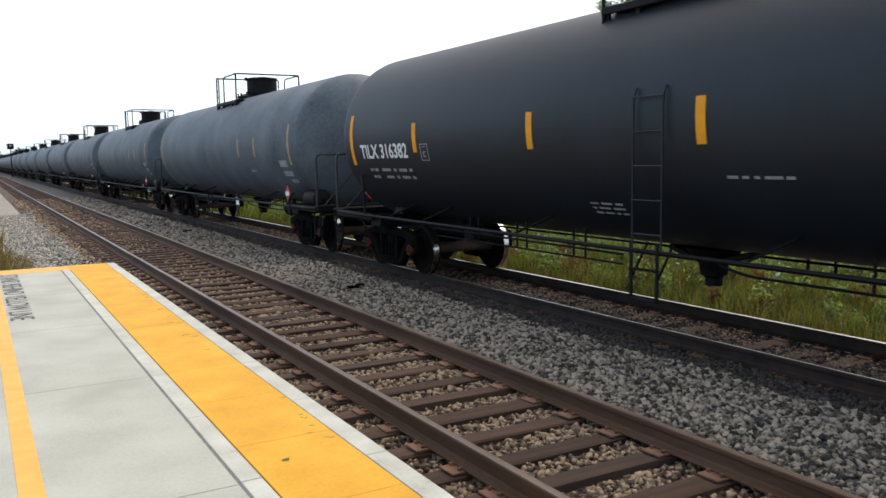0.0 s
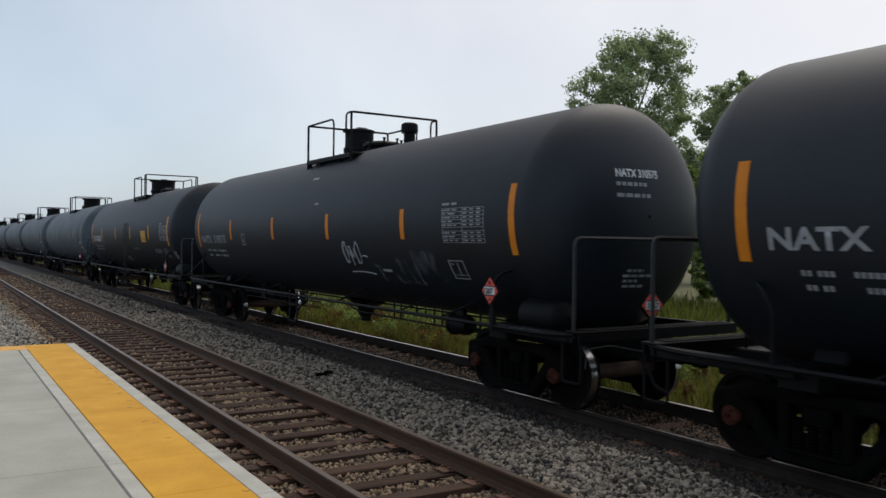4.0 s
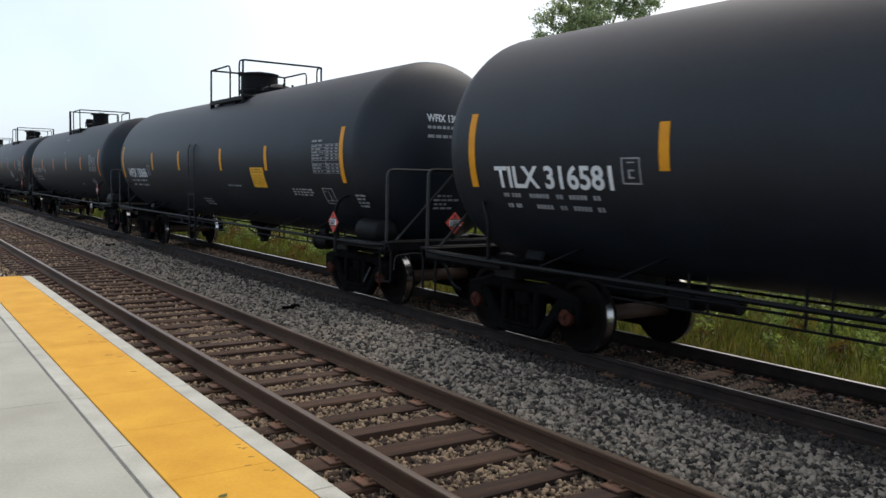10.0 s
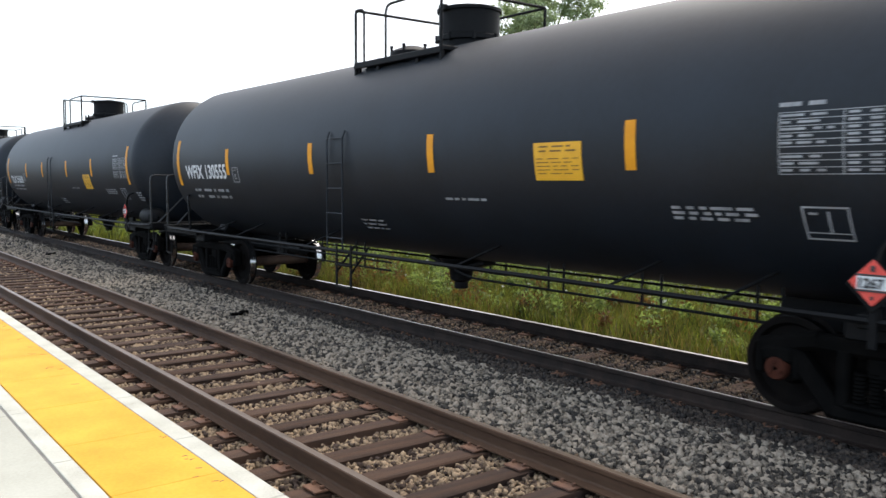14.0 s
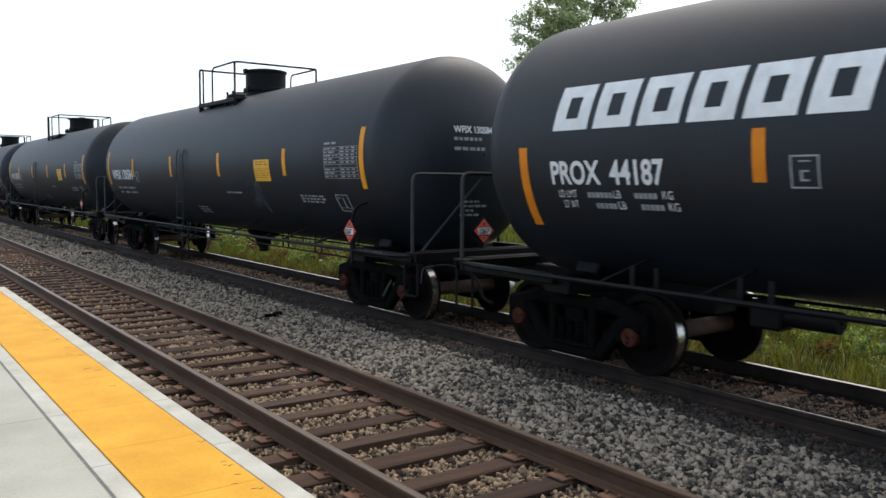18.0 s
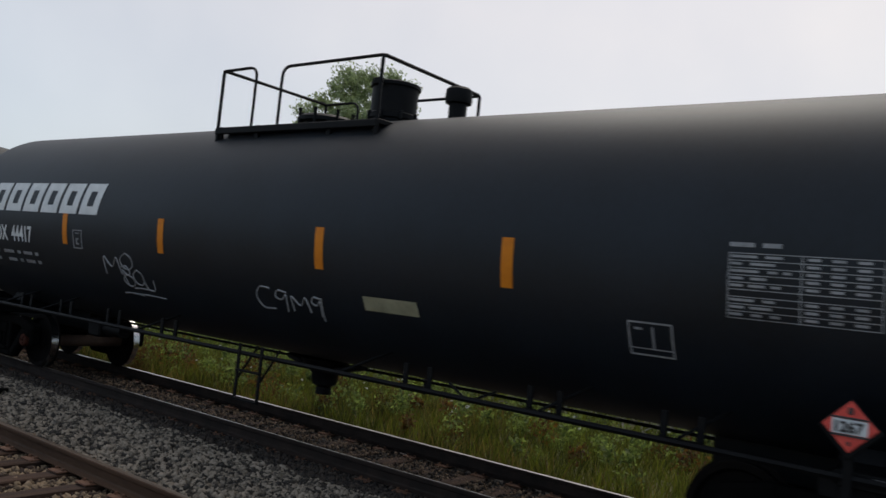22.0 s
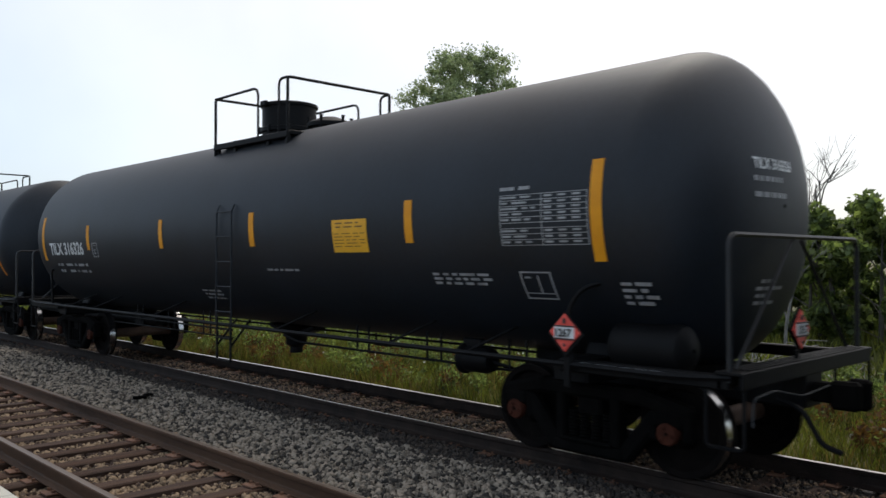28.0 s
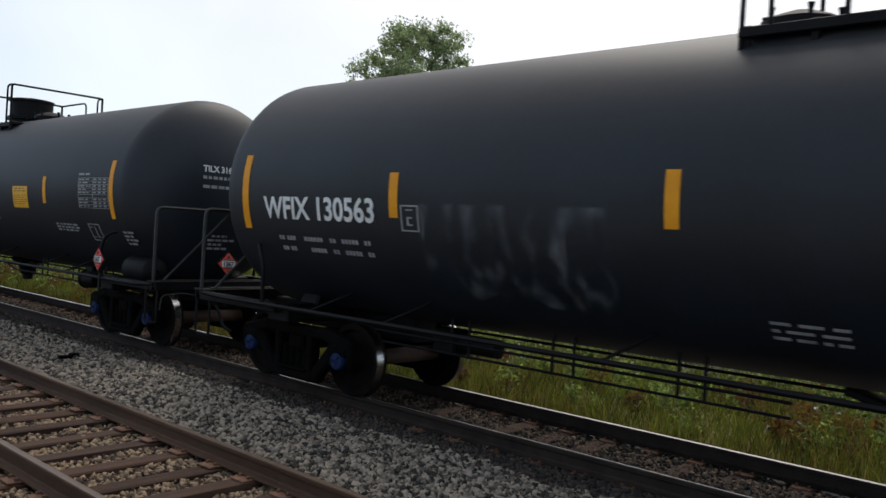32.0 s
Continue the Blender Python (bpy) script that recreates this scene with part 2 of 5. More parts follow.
def leafy(m, share=0.55, tint=(1.3, 1.35, 0.8)):
    """Lets light through thin leaves."""
    n, l = m.node_tree.nodes, m.node_tree.links
    b = n["Principled BSDF"]
    src = b.inputs["Base Color"].links[0].from_socket
    tr = n.new("ShaderNodeBsdfTranslucent")
    mu = n.new("ShaderNodeMix")
    mu.data_type, mu.blend_type = "RGBA", "MULTIPLY"
    mu.inputs["Factor"].default_value = 1.0
    mu.inputs["B"].default_value = (*tint, 1)
    l.new(src, mu.inputs["A"])
    l.new(mu.outputs["Result"], tr.inputs["Color"])
    mx = n.new("ShaderNodeMixShader")
    mx.inputs[0].default_value = share
    l.new(b.outputs[0], mx.inputs[1])
    l.new(tr.outputs[0], mx.inputs[2])
    l.new(mx.outputs[0], n["Material Output"].inputs["Surface"])
    return m


M_GRASS = surface("green_weeds", (0.022, 0.029, 0.007), (0.150, 0.165, 0.032), 0.8, 0.6, 3, 0, island=True, rand=0.5)
M_DRY = surface("dry_grass_blades", (0.06, 0.04, 0.014), (0.21, 0.155, 0.062), 0.85, 0.6, 3, 0, island=True, rand=0.5)
M_LEAF = surface("tree_leaves", (0.14, 0.175, 0.095), (0.35, 0.41, 0.24), 0.6, 0.5, 5, 0, island=True, rand=0.6)
M_LEAFB = surface("bush_leaves", (0.052, 0.074, 0.030), (0.21, 0.265, 0.105), 0.55, 0.5, 5, 0, island=True, rand=0.6)
M_RUSTY = surface("reddish_weeds", (0.05, 0.024, 0.009), (0.16, 0.085, 0.032), 0.8, 0.6, 3, 0, island=True, rand=0.5)
for q in (M_GRASS, M_DRY, M_RUSTY):
    leafy(q)
leafy(M_LEAFB, 0.65, (1.4, 1.45, 0.8))
leafy(M_LEAF, 0.55, (1.15, 1.2, 0.9))
M_PETAL = surface("white_petals", (0.55, 0.56, 0.5), (0.75, 0.76, 0.7), 0.7, 3, 20, 0)
M_DEADWOOD = surface("grey_dead_wood", (0.13, 0.12, 0.105), (0.30, 0.285, 0.26), 0.9, 4, 40, 0.3)
M_BARK = surface("grey_bark", (0.05, 0.043, 0.035), (0.16, 0.14, 0.12), 0.9, 4, 40, 0.4)
M_FARWOOD = surface("distant_woods", (0.035, 0.055, 0.03), (0.09, 0.12, 0.07), 0.95, 0.08, 0.8, 0, island=True, rand=0.3)
M_BRIDGE = surface("bridge_concrete", (0.20, 0.21, 0.21), (0.32, 0.33, 0.33), 0.9, 0.5, 4, 0.1)
M_SHED = surface("pale_shed_panel", (0.45, 0.47, 0.46), (0.6, 0.62, 0.6), 0.7, 0.5, 4, 0.05)


class Shape:
    """Collects corners and faces of one mesh."""

    def __init__(self):
        self.v, self.f, self.mi = [], [], []
        self.m = 0

    def face(self, ids):
        self.f.append(ids)
        self.mi.append(self.m)

    def grid(self, rows, close=False):
        """Rows of points, all of one length, as a skin; close joins each row's end to its start."""
        k, n = len(self.v), len(rows[0])
        for r in rows:
            self.v += [tuple(p) for p in r]
        for i in range(len(rows) - 1):
            for j in range(n if close else n - 1):
                a, b = k + i * n + j, k + i * n + (j + 1) % n
                self.face((a, b, b + n, a + n))
        return self

    def box(self, c, s, bevel=0.01, rot=None):
        """A box of centre c and size s with chamfered edges."""
        h = [q / 2 for q in s]
        b = min(bevel, 0.45 * min(s))
        k = len(self.v)
        ids = {}
        for ax in range(3):
            for sg in (-1, 1):
                for u in (-1, 1):
                    for w in (-1, 1):
                        p = [0, 0, 0]
                        o = [q for q in range(3) if q != ax]
                        p[ax] = sg * h[ax]
                        p[o[0]], p[o[1]] = u * (h[o[0]] - b), w * (h[o[1]] - b)
                        q = Vector(p)
                        if rot is not None:
                            q = rot @ q
                        s3 = [0, 0, 0]
                        s3[ax], s3[o[0]], s3[o[1]] = sg, u, w
                        ids[(ax, *s3)] = len(self.v)
                        self.v.append((q.x + c[0], q.y + c[1], q.z + c[2]))
        for ax in range(3):
            o = [q for q in range(3) if q != ax]
            for sg in (-1, 1):
                ring = []
                for u, w in ((-1, -1), (1, -1), (1, 1), (-1, 1)):
                    s3 = [0, 0, 0]
                    s3[ax], s3[o[0]], s3[o[1]] = sg, u, w
                    ring.append(ids[(ax, *s3)])
                self.face(tuple(ring if (sg > 0) == (ax != 1) else ring[::-1]))
        for a in range(3):
            o = [q for q in range(3) if q != a]
            for u in (-1, 1):
                for w in (-1, 1):
                    e = []
                    for sg in (-1, 1):
                        s3 = [0, 0, 0]
                        s3[a], s3[o[0]], s3[o[1]] = sg, u, w
                        e.append((ids[(o[0], *s3)], ids[(o[1], *s3)]))
                    self.face((e[0][0], e[0][1], e[1][1], e[1][0]))
        for sx in (-1, 1):
            for sy in (-1, 1):
                for sz in (-1, 1):
                    self.face(tuple(ids[(ax, sx, sy, sz)] for ax in range(3)))
        return self

    def tube(self, path, r, n=8, caps=True):
        """A round bar along a path of points."""
        pts = [Vector(p) for p in path]
        rows, up = [], None
        for i, p in enumerate(pts):
            a = pts[max(i - 1, 0)]
            b = pts[min(i + 1, len(pts) - 1)]
            d = (b - a).normalized()
            if up is None:
                up = Vector((0, 0, 1)) if abs(d.z) < 0.9 else Vector((1, 0, 0))
            s = d.cross(up).normalized()
            up = s.cross(d).normalized()
            rr = r[i] if isinstance(r, (list, tuple)) else r
            rows.append([p + (s * math.cos(2 * math.pi * j / n) + up * math.sin(2 * math.pi * j / n)) * rr for j in range(n)])
        k = len(self.v)
        self.grid(rows, close=True)
        if caps:
            self.face(tuple(range(k + n - 1, k - 1, -1)))
            e = k + (len(rows) - 1) * n
            self.face(tuple(range(e, e + n)))
        return self

    def spin(self, profile, n=24, axis="y", at=(0, 0, 0)):
        """Profile of (place along the axis, radius), turned round it."""
        rows = []
        for a, r in profile:
            ring = []
            for j in range(n):
                c, s = r * math.cos(2 * math.pi * j / n), r * math.sin(2 * math.pi * j / n)
                p = {"x": (a, c, s), "y": (c, a, s), "z": (c, s, a)}[axis]
                ring.append((p[0] + at[0], p[1] + at[1], p[2] + at[2]))
            rows.append(ring)
        return self.grid(rows, close=True)

    def mesh(self, name, mats, smooth=35):
        me = bpy.data.meshes.new(name)
        me.from_pydata(self.v, [], self.f)
        for q in mats if isinstance(mats, (list, tuple)) else (mats,):
            me.materials.append(q)
        if isinstance(mats, (list, tuple)):
            me.polygons.foreach_set("material_index", self.mi)
        bm = bmesh.new()
        bm.from_mesh(me)
        bmesh.ops.recalc_face_normals(bm, faces=bm.faces)
        bm.to_mesh(me)
        bm.free()
        if smooth:
            me.shade_smooth()
            me.set_sharp_from_angle(angle=radians(smooth))
        return me


def part(name, shape, mat, parent=None, label="", at=None, smooth=35):
    """One mesh object, under a thing or a part."""
    me = shape if isinstance(shape, bpy.types.Mesh) else shape.mesh(name, mat, smooth)
    ob = new(name, me)
    if parent is not None:
        ob.parent = parent
    if at is not None:
        ob.matrix_basis = at
    if label:
        ob["label"] = label
    return ob


def bend(points, r=0.08, k=4):
    """A path with its corners rounded."""
    pts = [Vector(p) for p in points]
    out = [pts[0]]
    for a, p, b in zip(pts, pts[1:], pts[2:]):
        d1, d2 = (a - p), (b - p)
        q = min(r, d1.length * 0.45, d2.length * 0.45)
        s, e = p + d1.normalized() * q, p + d2.normalized() * q
        for i in range(k + 1):
            t = i / k
            out.append(s * (1 - t) ** 2 + p * 2 * t * (1 - t) + e * t * t)
    out.append(pts[-1])
    return out


def in_bulk(name, verts, faces, mat, smooth=False):
    """A mesh out of numpy arrays of corners and faces."""
    me = bpy.data.meshes.new(name)
    k = faces.shape[1]
    me.vertices.add(len(verts))
    me.vertices.foreach_set("co", np.asarray(verts, np.float32).ravel())
    me.loops.add(faces.size)
    me.loops.foreach_set("vertex_index", faces.astype(np.int32).ravel())
    me.polygons.add(len(faces))
    me.polygons.foreach_set("loop_start", np.arange(0, faces.size, k, dtype=np.int32))
    me.update(calc_edges=True)
    me.materials.append(mat)
    if smooth:
        me.shade_smooth()
    return me

# ---- ground and tracks ----
def sheet(name, xs, zs, y0, y1, step, mat, label, category, wobble=0.0):
    """A strip of ground along y with the cross-section xs, zs."""
    rows, y = [], y0
    while y <= y1 + 1e-6:
        rows.append([(x, y, z + wobble * noise.noise(Vector((x * 1.7, y * 0.9, 3.1)))) for x, z in zip(xs, zs)])
        y += step
    ob = part(name, Shape().grid(rows), mat, smooth=0)
    ob.data.shade_smooth()
    return tagged(ob, label, category, kind="structure")


gs = [-2500, -600, -150, -40, -9.6, -2.2, 0, D + 1.9, D + 2.8, 14, 40, 150, 600, 2500]
gz = [-0.6, -0.6, -0.6, -0.55, -0.5, -0.42, -0.6, -0.6, -0.42, -0.40, -0.4, -0.5, -0.6, -0.6]
rows = [[(x, y, z) for x, z in zip(gs, gz)] for y in (-2500, -300, -60, -10, 20, 60, 150, 400, 1000, 2500)]
tagged(part("ground", Shape().grid(rows), M_GROUND, smooth=0), "flat grassy ground with dry patches beside the railway", "ground", kind="structure")

sheet("ballast_near_track", [-1.9, -1.5, -0.9, 0, 0.9, 1.15], [-0.42, -0.28, -0.26, -0.26, -0.26, -0.21], -40, 320, 0.5, M_BEDB, "rust-stained stone ballast under the near track", "ballast", 0.02)
sheet("ballast_between_tracks", [1.12, 1.5, 2.1, 2.7, 3.0, 3.4], [-0.215, -0.18, -0.175, -0.195, -0.225, -0.27], -40, 320, 0.5, M_BED, "grey crushed-stone ballast between the two tracks", "ballast", 0.025)
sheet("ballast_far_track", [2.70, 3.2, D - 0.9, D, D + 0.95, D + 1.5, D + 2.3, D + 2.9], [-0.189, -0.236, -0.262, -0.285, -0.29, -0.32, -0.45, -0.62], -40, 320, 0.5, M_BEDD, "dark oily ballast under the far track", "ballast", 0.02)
sheet("gravel_shoulder", [-4.6, -3.4, -2.4, -1.88], [-0.5, -0.42, -0.36, -0.40], PEND + 0.02, 320, 0.5, M_GRAVEL, "pale gravel shoulder past the end of the platform", "ballast", 0.03)


def stones(name, count, x0, x1, y0, y1, z, size, mat, label, seed, keep=None):
    """Many loose crushed stones, each a dented block."""
    r = np.random.RandomState(seed)
    base = np.array([(a, b, c) for a in (-1, 1) for b in (-1, 1) for c in (-1, 1)], float)
    quads = np.array([(0, 1, 3, 2), (4, 6, 7, 5), (0, 4, 5, 1), (2, 3, 7, 6), (0, 2, 6, 4), (1, 5, 7, 3)])
    c = np.stack([r.uniform(x0, x1, count), y0 + (y1 - y0) * r.uniform(0, 1, count) ** 1.0, np.zeros(count)], 1)
    if keep is not None:
        c = c[keep(c[:, 0], c[:, 1], r)]
    n = len(c)
    s = size * r.uniform(0.55, 1.35, (n, 1, 1)) * r.uniform(0.6, 1.15, (n, 1, 3)) * 0.5
    v = (base[None] * (1 + r.uniform(-0.38, 0.38, (n, 8, 3)))) * s
    q = r.normal(size=(n, 4))
    q /= np.linalg.norm(q, axis=1)[:, None]
    w, x, y, zz = q.T
    rot = np.stack([1 - 2 * (y * y + zz * zz), 2 * (x * y - w * zz), 2 * (x * zz + w * y), 2 * (x * y + w * zz), 1 - 2 * (x * x + zz * zz), 2 * (y * zz - w * x), 2 * (x * zz - w * y), 2 * (y * zz + w * x), 1 - 2 * (x * x + y * y)], 1).reshape(n, 3, 3)
    v = np.einsum("nij,nkj->nki", rot, v)
    zs = np.array([z(a, b) for a, b in c[:, :2]]) + r.uniform(-0.2, 0.35, n) * size
    c[:, 2] = zs
    v += c[:, None, :]
    f = (quads[None] + (np.arange(n) * 8)[:, None, None]).reshape(-1, 4)
    ob = new(name, in_bulk(name, v.reshape(-1, 3), f, mat))
    return tagged(ob, label, "ballast", kind="stuff")


def lerp_z(xs, zs):
    return lambda x, y: float(np.interp(x, xs, zs)) + 0.02 * noise.noise(Vector((x * 1.7, y * 0.9, 3.1)))


z_mid = lerp_z([1.12, 1.5, 2.1, 2.7, 3.0, 3.4], [-0.215, -0.18, -0.175, -0.195, -0.225, -0.27])
z_near = lerp_z([-1.9, -1.5, -0.9, 0, 0.9, 1.15], [-0.40, -0.27, -0.25, -0.25, -0.25, -0.20])
z_far = lerp_z([2.70, 3.2, D - 0.9, D, D + 0.95, D + 1.5, D + 2.3, D + 2.9], [-0.189, -0.236, -0.262, -0.285, -0.29, -0.32, -0.45, -0.62])
SLEEPER = 0.545
TIE0 = 0.10


def crib(x, y, r):
    u = ((y - TIE0) / SLEEPER) % 1.0
    return (np.abs(u - 0.5) < 0.27) | (np.abs(x) > 1.27) | (r.uniform(size=len(x)) < np.where(np.abs(x) > 0.95, 0.45, 0.02))


def clean(x, y, r):
    """Where the ballast has neither oil nor painted shade: an uneven edge towards the far track."""
    edge = np.array([2.78 + 0.16 * noise.noise(Vector((0, b * 1.3, 5))) + 0.08 * noise.noise(Vector((0, b * 5.1, 9))) for b in y])
    return x < edge


for seed, (y0, y1, per, size) in enumerate([(-7, 0, 330, 0.055), (0, 8, 620, 0.05), (8, 16, 520, 0.052), (16, 30, 300, 0.06), (30, 60, 110, 0.085)]):
    stones("ballast_stones", int(2.2 * (y1 - y0) * per * 1.3), 0.95, 3.0, y0, y1, z_mid, size * 0.9, M_STONE, "loose grey crushed stones between the tracks", seed, clean)
    stones("ballast_stones", int(2.9 * (y1 - y0) * per * 1.5), -1.75, 1.15, y0, y1, z_near, size * 0.72, M_STONEB, "loose rust-brown stones between the sleepers", seed + 20, crib)
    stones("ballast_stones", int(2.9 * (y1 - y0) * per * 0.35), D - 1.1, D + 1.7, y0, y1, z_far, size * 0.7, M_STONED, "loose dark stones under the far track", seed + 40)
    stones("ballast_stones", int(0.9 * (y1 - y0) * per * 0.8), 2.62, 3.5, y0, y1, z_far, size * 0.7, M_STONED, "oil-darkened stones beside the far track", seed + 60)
    stones("ballast_stones", int(1.2 * (y1 - y0) * per * 0.55), D - 0.62, D + 0.62, y0, y1, lambda x, y: z_far(x, y) + 0.018, size * 0.55, M_DUSTY, "dusty stones between the far rails", seed + 80)
stones("ballast_stones", 9000, -4.2, -1.5, PEND + 0.05, 45, lambda x, y: float(np.interp(x, [-4.6, -3.4, -2.4, -1.88, -1.5], [-0.5, -0.42, -0.36, -0.36, -0.27])), 0.05, M_GRAVELS, "pale gravel past the end of the platform", 77)

# rails: head, web and foot in one rolled section
SECTION = [(-0.075, -0.176), (0.075, -0.176), (0.075, -0.165), (0.02, -0.150), (0.009, -0.135), (0.009, -0.055), (0.016, -0.045), (0.036, -0.038), (0.037, -0.010), (0.030, -0.002), (0.016, 0.0), (0.0, 0.0),
           (-0.030, -0.002), (-0.037, -0.010), (-0.036, -0.038), (-0.016, -0.045), (-0.009, -0.055), (-0.009, -0.135), (-0.02, -0.150), (-0.075, -0.165)]


def rail_shape(band=(9, 10, 11)):
    s = Shape()
    rows = [[(x, y, z) for x, z in SECTION] for y in (-40, 0, 10, 25, 60, 150, 330)]
    s.grid(rows, close=True)
    n = len(SECTION)
    for i, f in enumerate(s.f):
        if f[0] % n in band:
            s.mi[i] = 1
    return s


rail_mesh = {("far_track", 1): rail_shape().mesh("rail", [M_RAILDARK, M_RAILTOP], 30), ("far_track", -1): rail_shape((9, 10)).mesh("rail", [M_RAILDARK, M_RAILTOP], 30)}
rail_mesh["near_track", 1] = rail_shape((9, 10, 11)).mesh("rail", [M_RAILNEAR, M_NEARHEAD], 30)
rail_mesh["near_track", -1] = rail_shape((9, 10, 11)).mesh("rail", [M_RAILNEAR, M_NEARHEAD], 30)
tie_mesh = {}
for w in range(5):
    r = random.Random(w)
    s = Shape()
    s.box((0, 0, -0.09), (2.59, 0.215 + 0.02 * r.random(), 0.18), 0.012)
    s.v = [(x + r.uniform(-.012, .012), y + r.uniform(-.008, .008), z + r.uniform(-.006, .006)) for x, y, z in s.v]
    tie_mesh[w] = s.mesh("sleeper", M_TIE)
s = Shape()
s.box((0, 0, 0.008), (0.36, 0.19, 0.018), 0.004)
for dx in (-0.10, 0.10):
    for dy in (-0.06, 0.06):
        s.box((dx, dy, 0.028), (0.035, 0.022, 0.03), 0.005)
plate_mesh = s.mesh("tie_plate", M_PLATE)


def track(name, xc, zt, label, n_ties, n_plates, seed):
    r = random.Random(seed)
    base = tagged(new(name), label, "railway track", kind="structure")
    base.location = (xc, 0, zt)
    for sx in (-1, 1):
        part("rail", rail_mesh[name, sx], None, base, "rusty rail with a worn head", pose(sx * RAIL, 0, 0))
    for i in range(-12, n_ties - 12):
        y = TIE0 + i * SLEEPER + r.uniform(-0.02, 0.02)
        part("sleeper", tie_mesh[r.randrange(5)], None, base, "", pose(r.uniform(-0.03, 0.03), y, -0.196 + r.uniform(-0.012, 0.004), 0, 0, r.uniform(-1, 1)))
        if 0 <= i < n_plates:
            for sx in (-1, 1):
                part("tie_plate", plate_mesh, None, base, "", pose(sx * RAIL, y, -0.194))
    rest = Shape()
    for i in range(n_ties - 12, 520):
        rest.box((r.uniform(-0.03, 0.03), TIE0 + i * SLEEPER, -0.28), (2.59, 0.22, 0.18), 0.01)
    tagged(part("far_sleepers", rest, M_TIE, base), kind="stuff")
    return base


track("near_track", 0, 0, "empty near track with brown wooden sleepers and rusty rails", 190, 70, 1)
track("far_track", D, ZT, "far track under the train with dark sleepers", 130, 50, 2)

# ---- platform ----
plat = tagged(new("platform"), "low concrete station platform with a yellow edge strip", "platform", kind="structure")
Y0 = -14.0
s = Shape()
s.box((PX - 5.17, (Y0 + PEND) / 2, PZ - 0.33), (10.42, PEND - Y0 - 0.02, 0.62), 0.01)
part("platform_base", s, M_CURB, plat)
JX = -2.45   # groove between edge band and slabs
for i in range(20):
    ya = PEND - 0.68 - i * 1.52
    yb = max(ya - 1.512, Y0)
    s = Shape().box((PX - 0.028, (ya + yb) / 2, PZ - 0.012), (0.168, ya - yb, 0.024), 0.006)
    part("edge_stone", s, M_CURB, plat)
    s = Shape().box(((JX + 0.012 + PX - 0.846) / 2, (ya + yb) / 2, PZ - 0.014), (PX - 0.846 - JX - 0.012, ya - yb - 0.004, 0.024), 0.004)
    part("inner_band", s, M_CURB, plat)
part("edge_stone", Shape().box((PX - 0.028, PEND - 0.34, PZ - 0.012), (0.168, 0.67, 0.024), 0.006), M_CURB, plat)
for i in range(26):
    ya = PEND - 0.01 - i * 1.22
    s = Shape().box((PX - 0.479, ya - 0.61, PZ - 0.008), (0.720, 1.217, 0.024), 0.003)
    part("tactile_panel", s, M_TACT, plat)
for i in range(10):
    ya = PEND - 0.68 - i * 3.05
    for xa, xb in ((JX - 0.012, -5.5), (-5.508, -9.5)):
        s = Shape().box(((xa + xb) / 2, ya - 1.52, PZ - 0.014), (xa - xb, 3.04, 0.026), 0.004)
        part("slab", s, M_CONC, plat)
part("edge_joint", Shape().box((PX - 0.117, (Y0 + PEND) / 2, PZ - 0.010), (0.012, PEND - Y0, 0.022), 0.001), M_JOINT, plat, "dirt-filled joint along the edge stones")
sr = random.Random(31)
for i in range(26):
    y = sr.uniform(1.5, 15)
    x = PX - 0.13 - abs(sr.gauss(0, 0.07))
    s = Shape()
    n = sr.randint(2, 4)
    for j in range(n):
        s.box((x - j * 0.018 + sr.uniform(-.004, .004), y + j * sr.uniform(-0.012, 0.012), PZ + 0.0045), (0.024, sr.uniform(0.004, 0.011), 0.002), 0.0006, Euler((0, 0, sr.uniform(-0.5, 0.5))).to_matrix())
    tagged(part("scuff_mark", s, M_JOINT, plat), kind="stuff")
part("joint_groove", Shape().box((JX, (Y0 + PEND - 0.7) / 2, PZ - 0.02), (0.022, PEND - 0.7 - Y0, 0.02), 0.002), M_GROOVE, plat)
part("end_band", Shape().box((-5.83, PEND - 0.335, PZ - 0.012), (7.2, 0.66, 0.024), 0.004), M_LINE, plat, "yellow painted band across the platform end")
part("waiting_line", Shape().box((-3.61, (Y0 + PEND - 0.7) / 2, PZ + 0.001), (0.15, PEND - 0.7 - Y0, 0.004), 0.001), M_LINE, plat, "yellow painted waiting line")


cu = bpy.data.curves.new("letters", "FONT")
cu.body, cu.size = "STAND BEHIND YELLOW LINE", 0.42
lo = bpy.data.objects.new("letters", cu)
scene.collection.objects.link(lo)
me = bpy.data.meshes.new_from_object(lo.evaluated_get(bpy.context.evaluated_depsgraph_get()))
bpy.data.objects.remove(lo)
bpy.data.curves.remove(cu)
wide = max(v.co.x for v in me.vertices)
for v in me.vertices:
    v.co = (-3.50 + v.co.y, 17.05 - v.co.x * 5.1 / wide, PZ + 0.003)
me.materials.append(M_BLACKMARK)
part("stencilled_words", me, None, plat, "black stencilled warning by the yellow line")


# ---- the train ----
CACHE = {}


def shared(key, build, mat, smooth=35):
    if key not in CACHE:
        CACHE[key] = build().mesh(key, mat, smooth)
    return CACHE[key]


HALF, HEAD = 7.75, 0.78   # half the straight barrel and the depth of a dished head


def tank_shape():
    prof = []
    for i in range(13):
        a = math.pi / 2 * i / 12
        prof.append((-HALF - HEAD * math.cos(a), max(RT * math.sin(a), 0.02)))
    for i in range(12, -1, -1):
        a = math.pi / 2 * i / 12
        prof.append((HALF + HEAD * math.cos(a), max(RT * math.sin(a), 0.02)))
    return Shape().spin(prof, 72, "y", (0, 0, ZC))


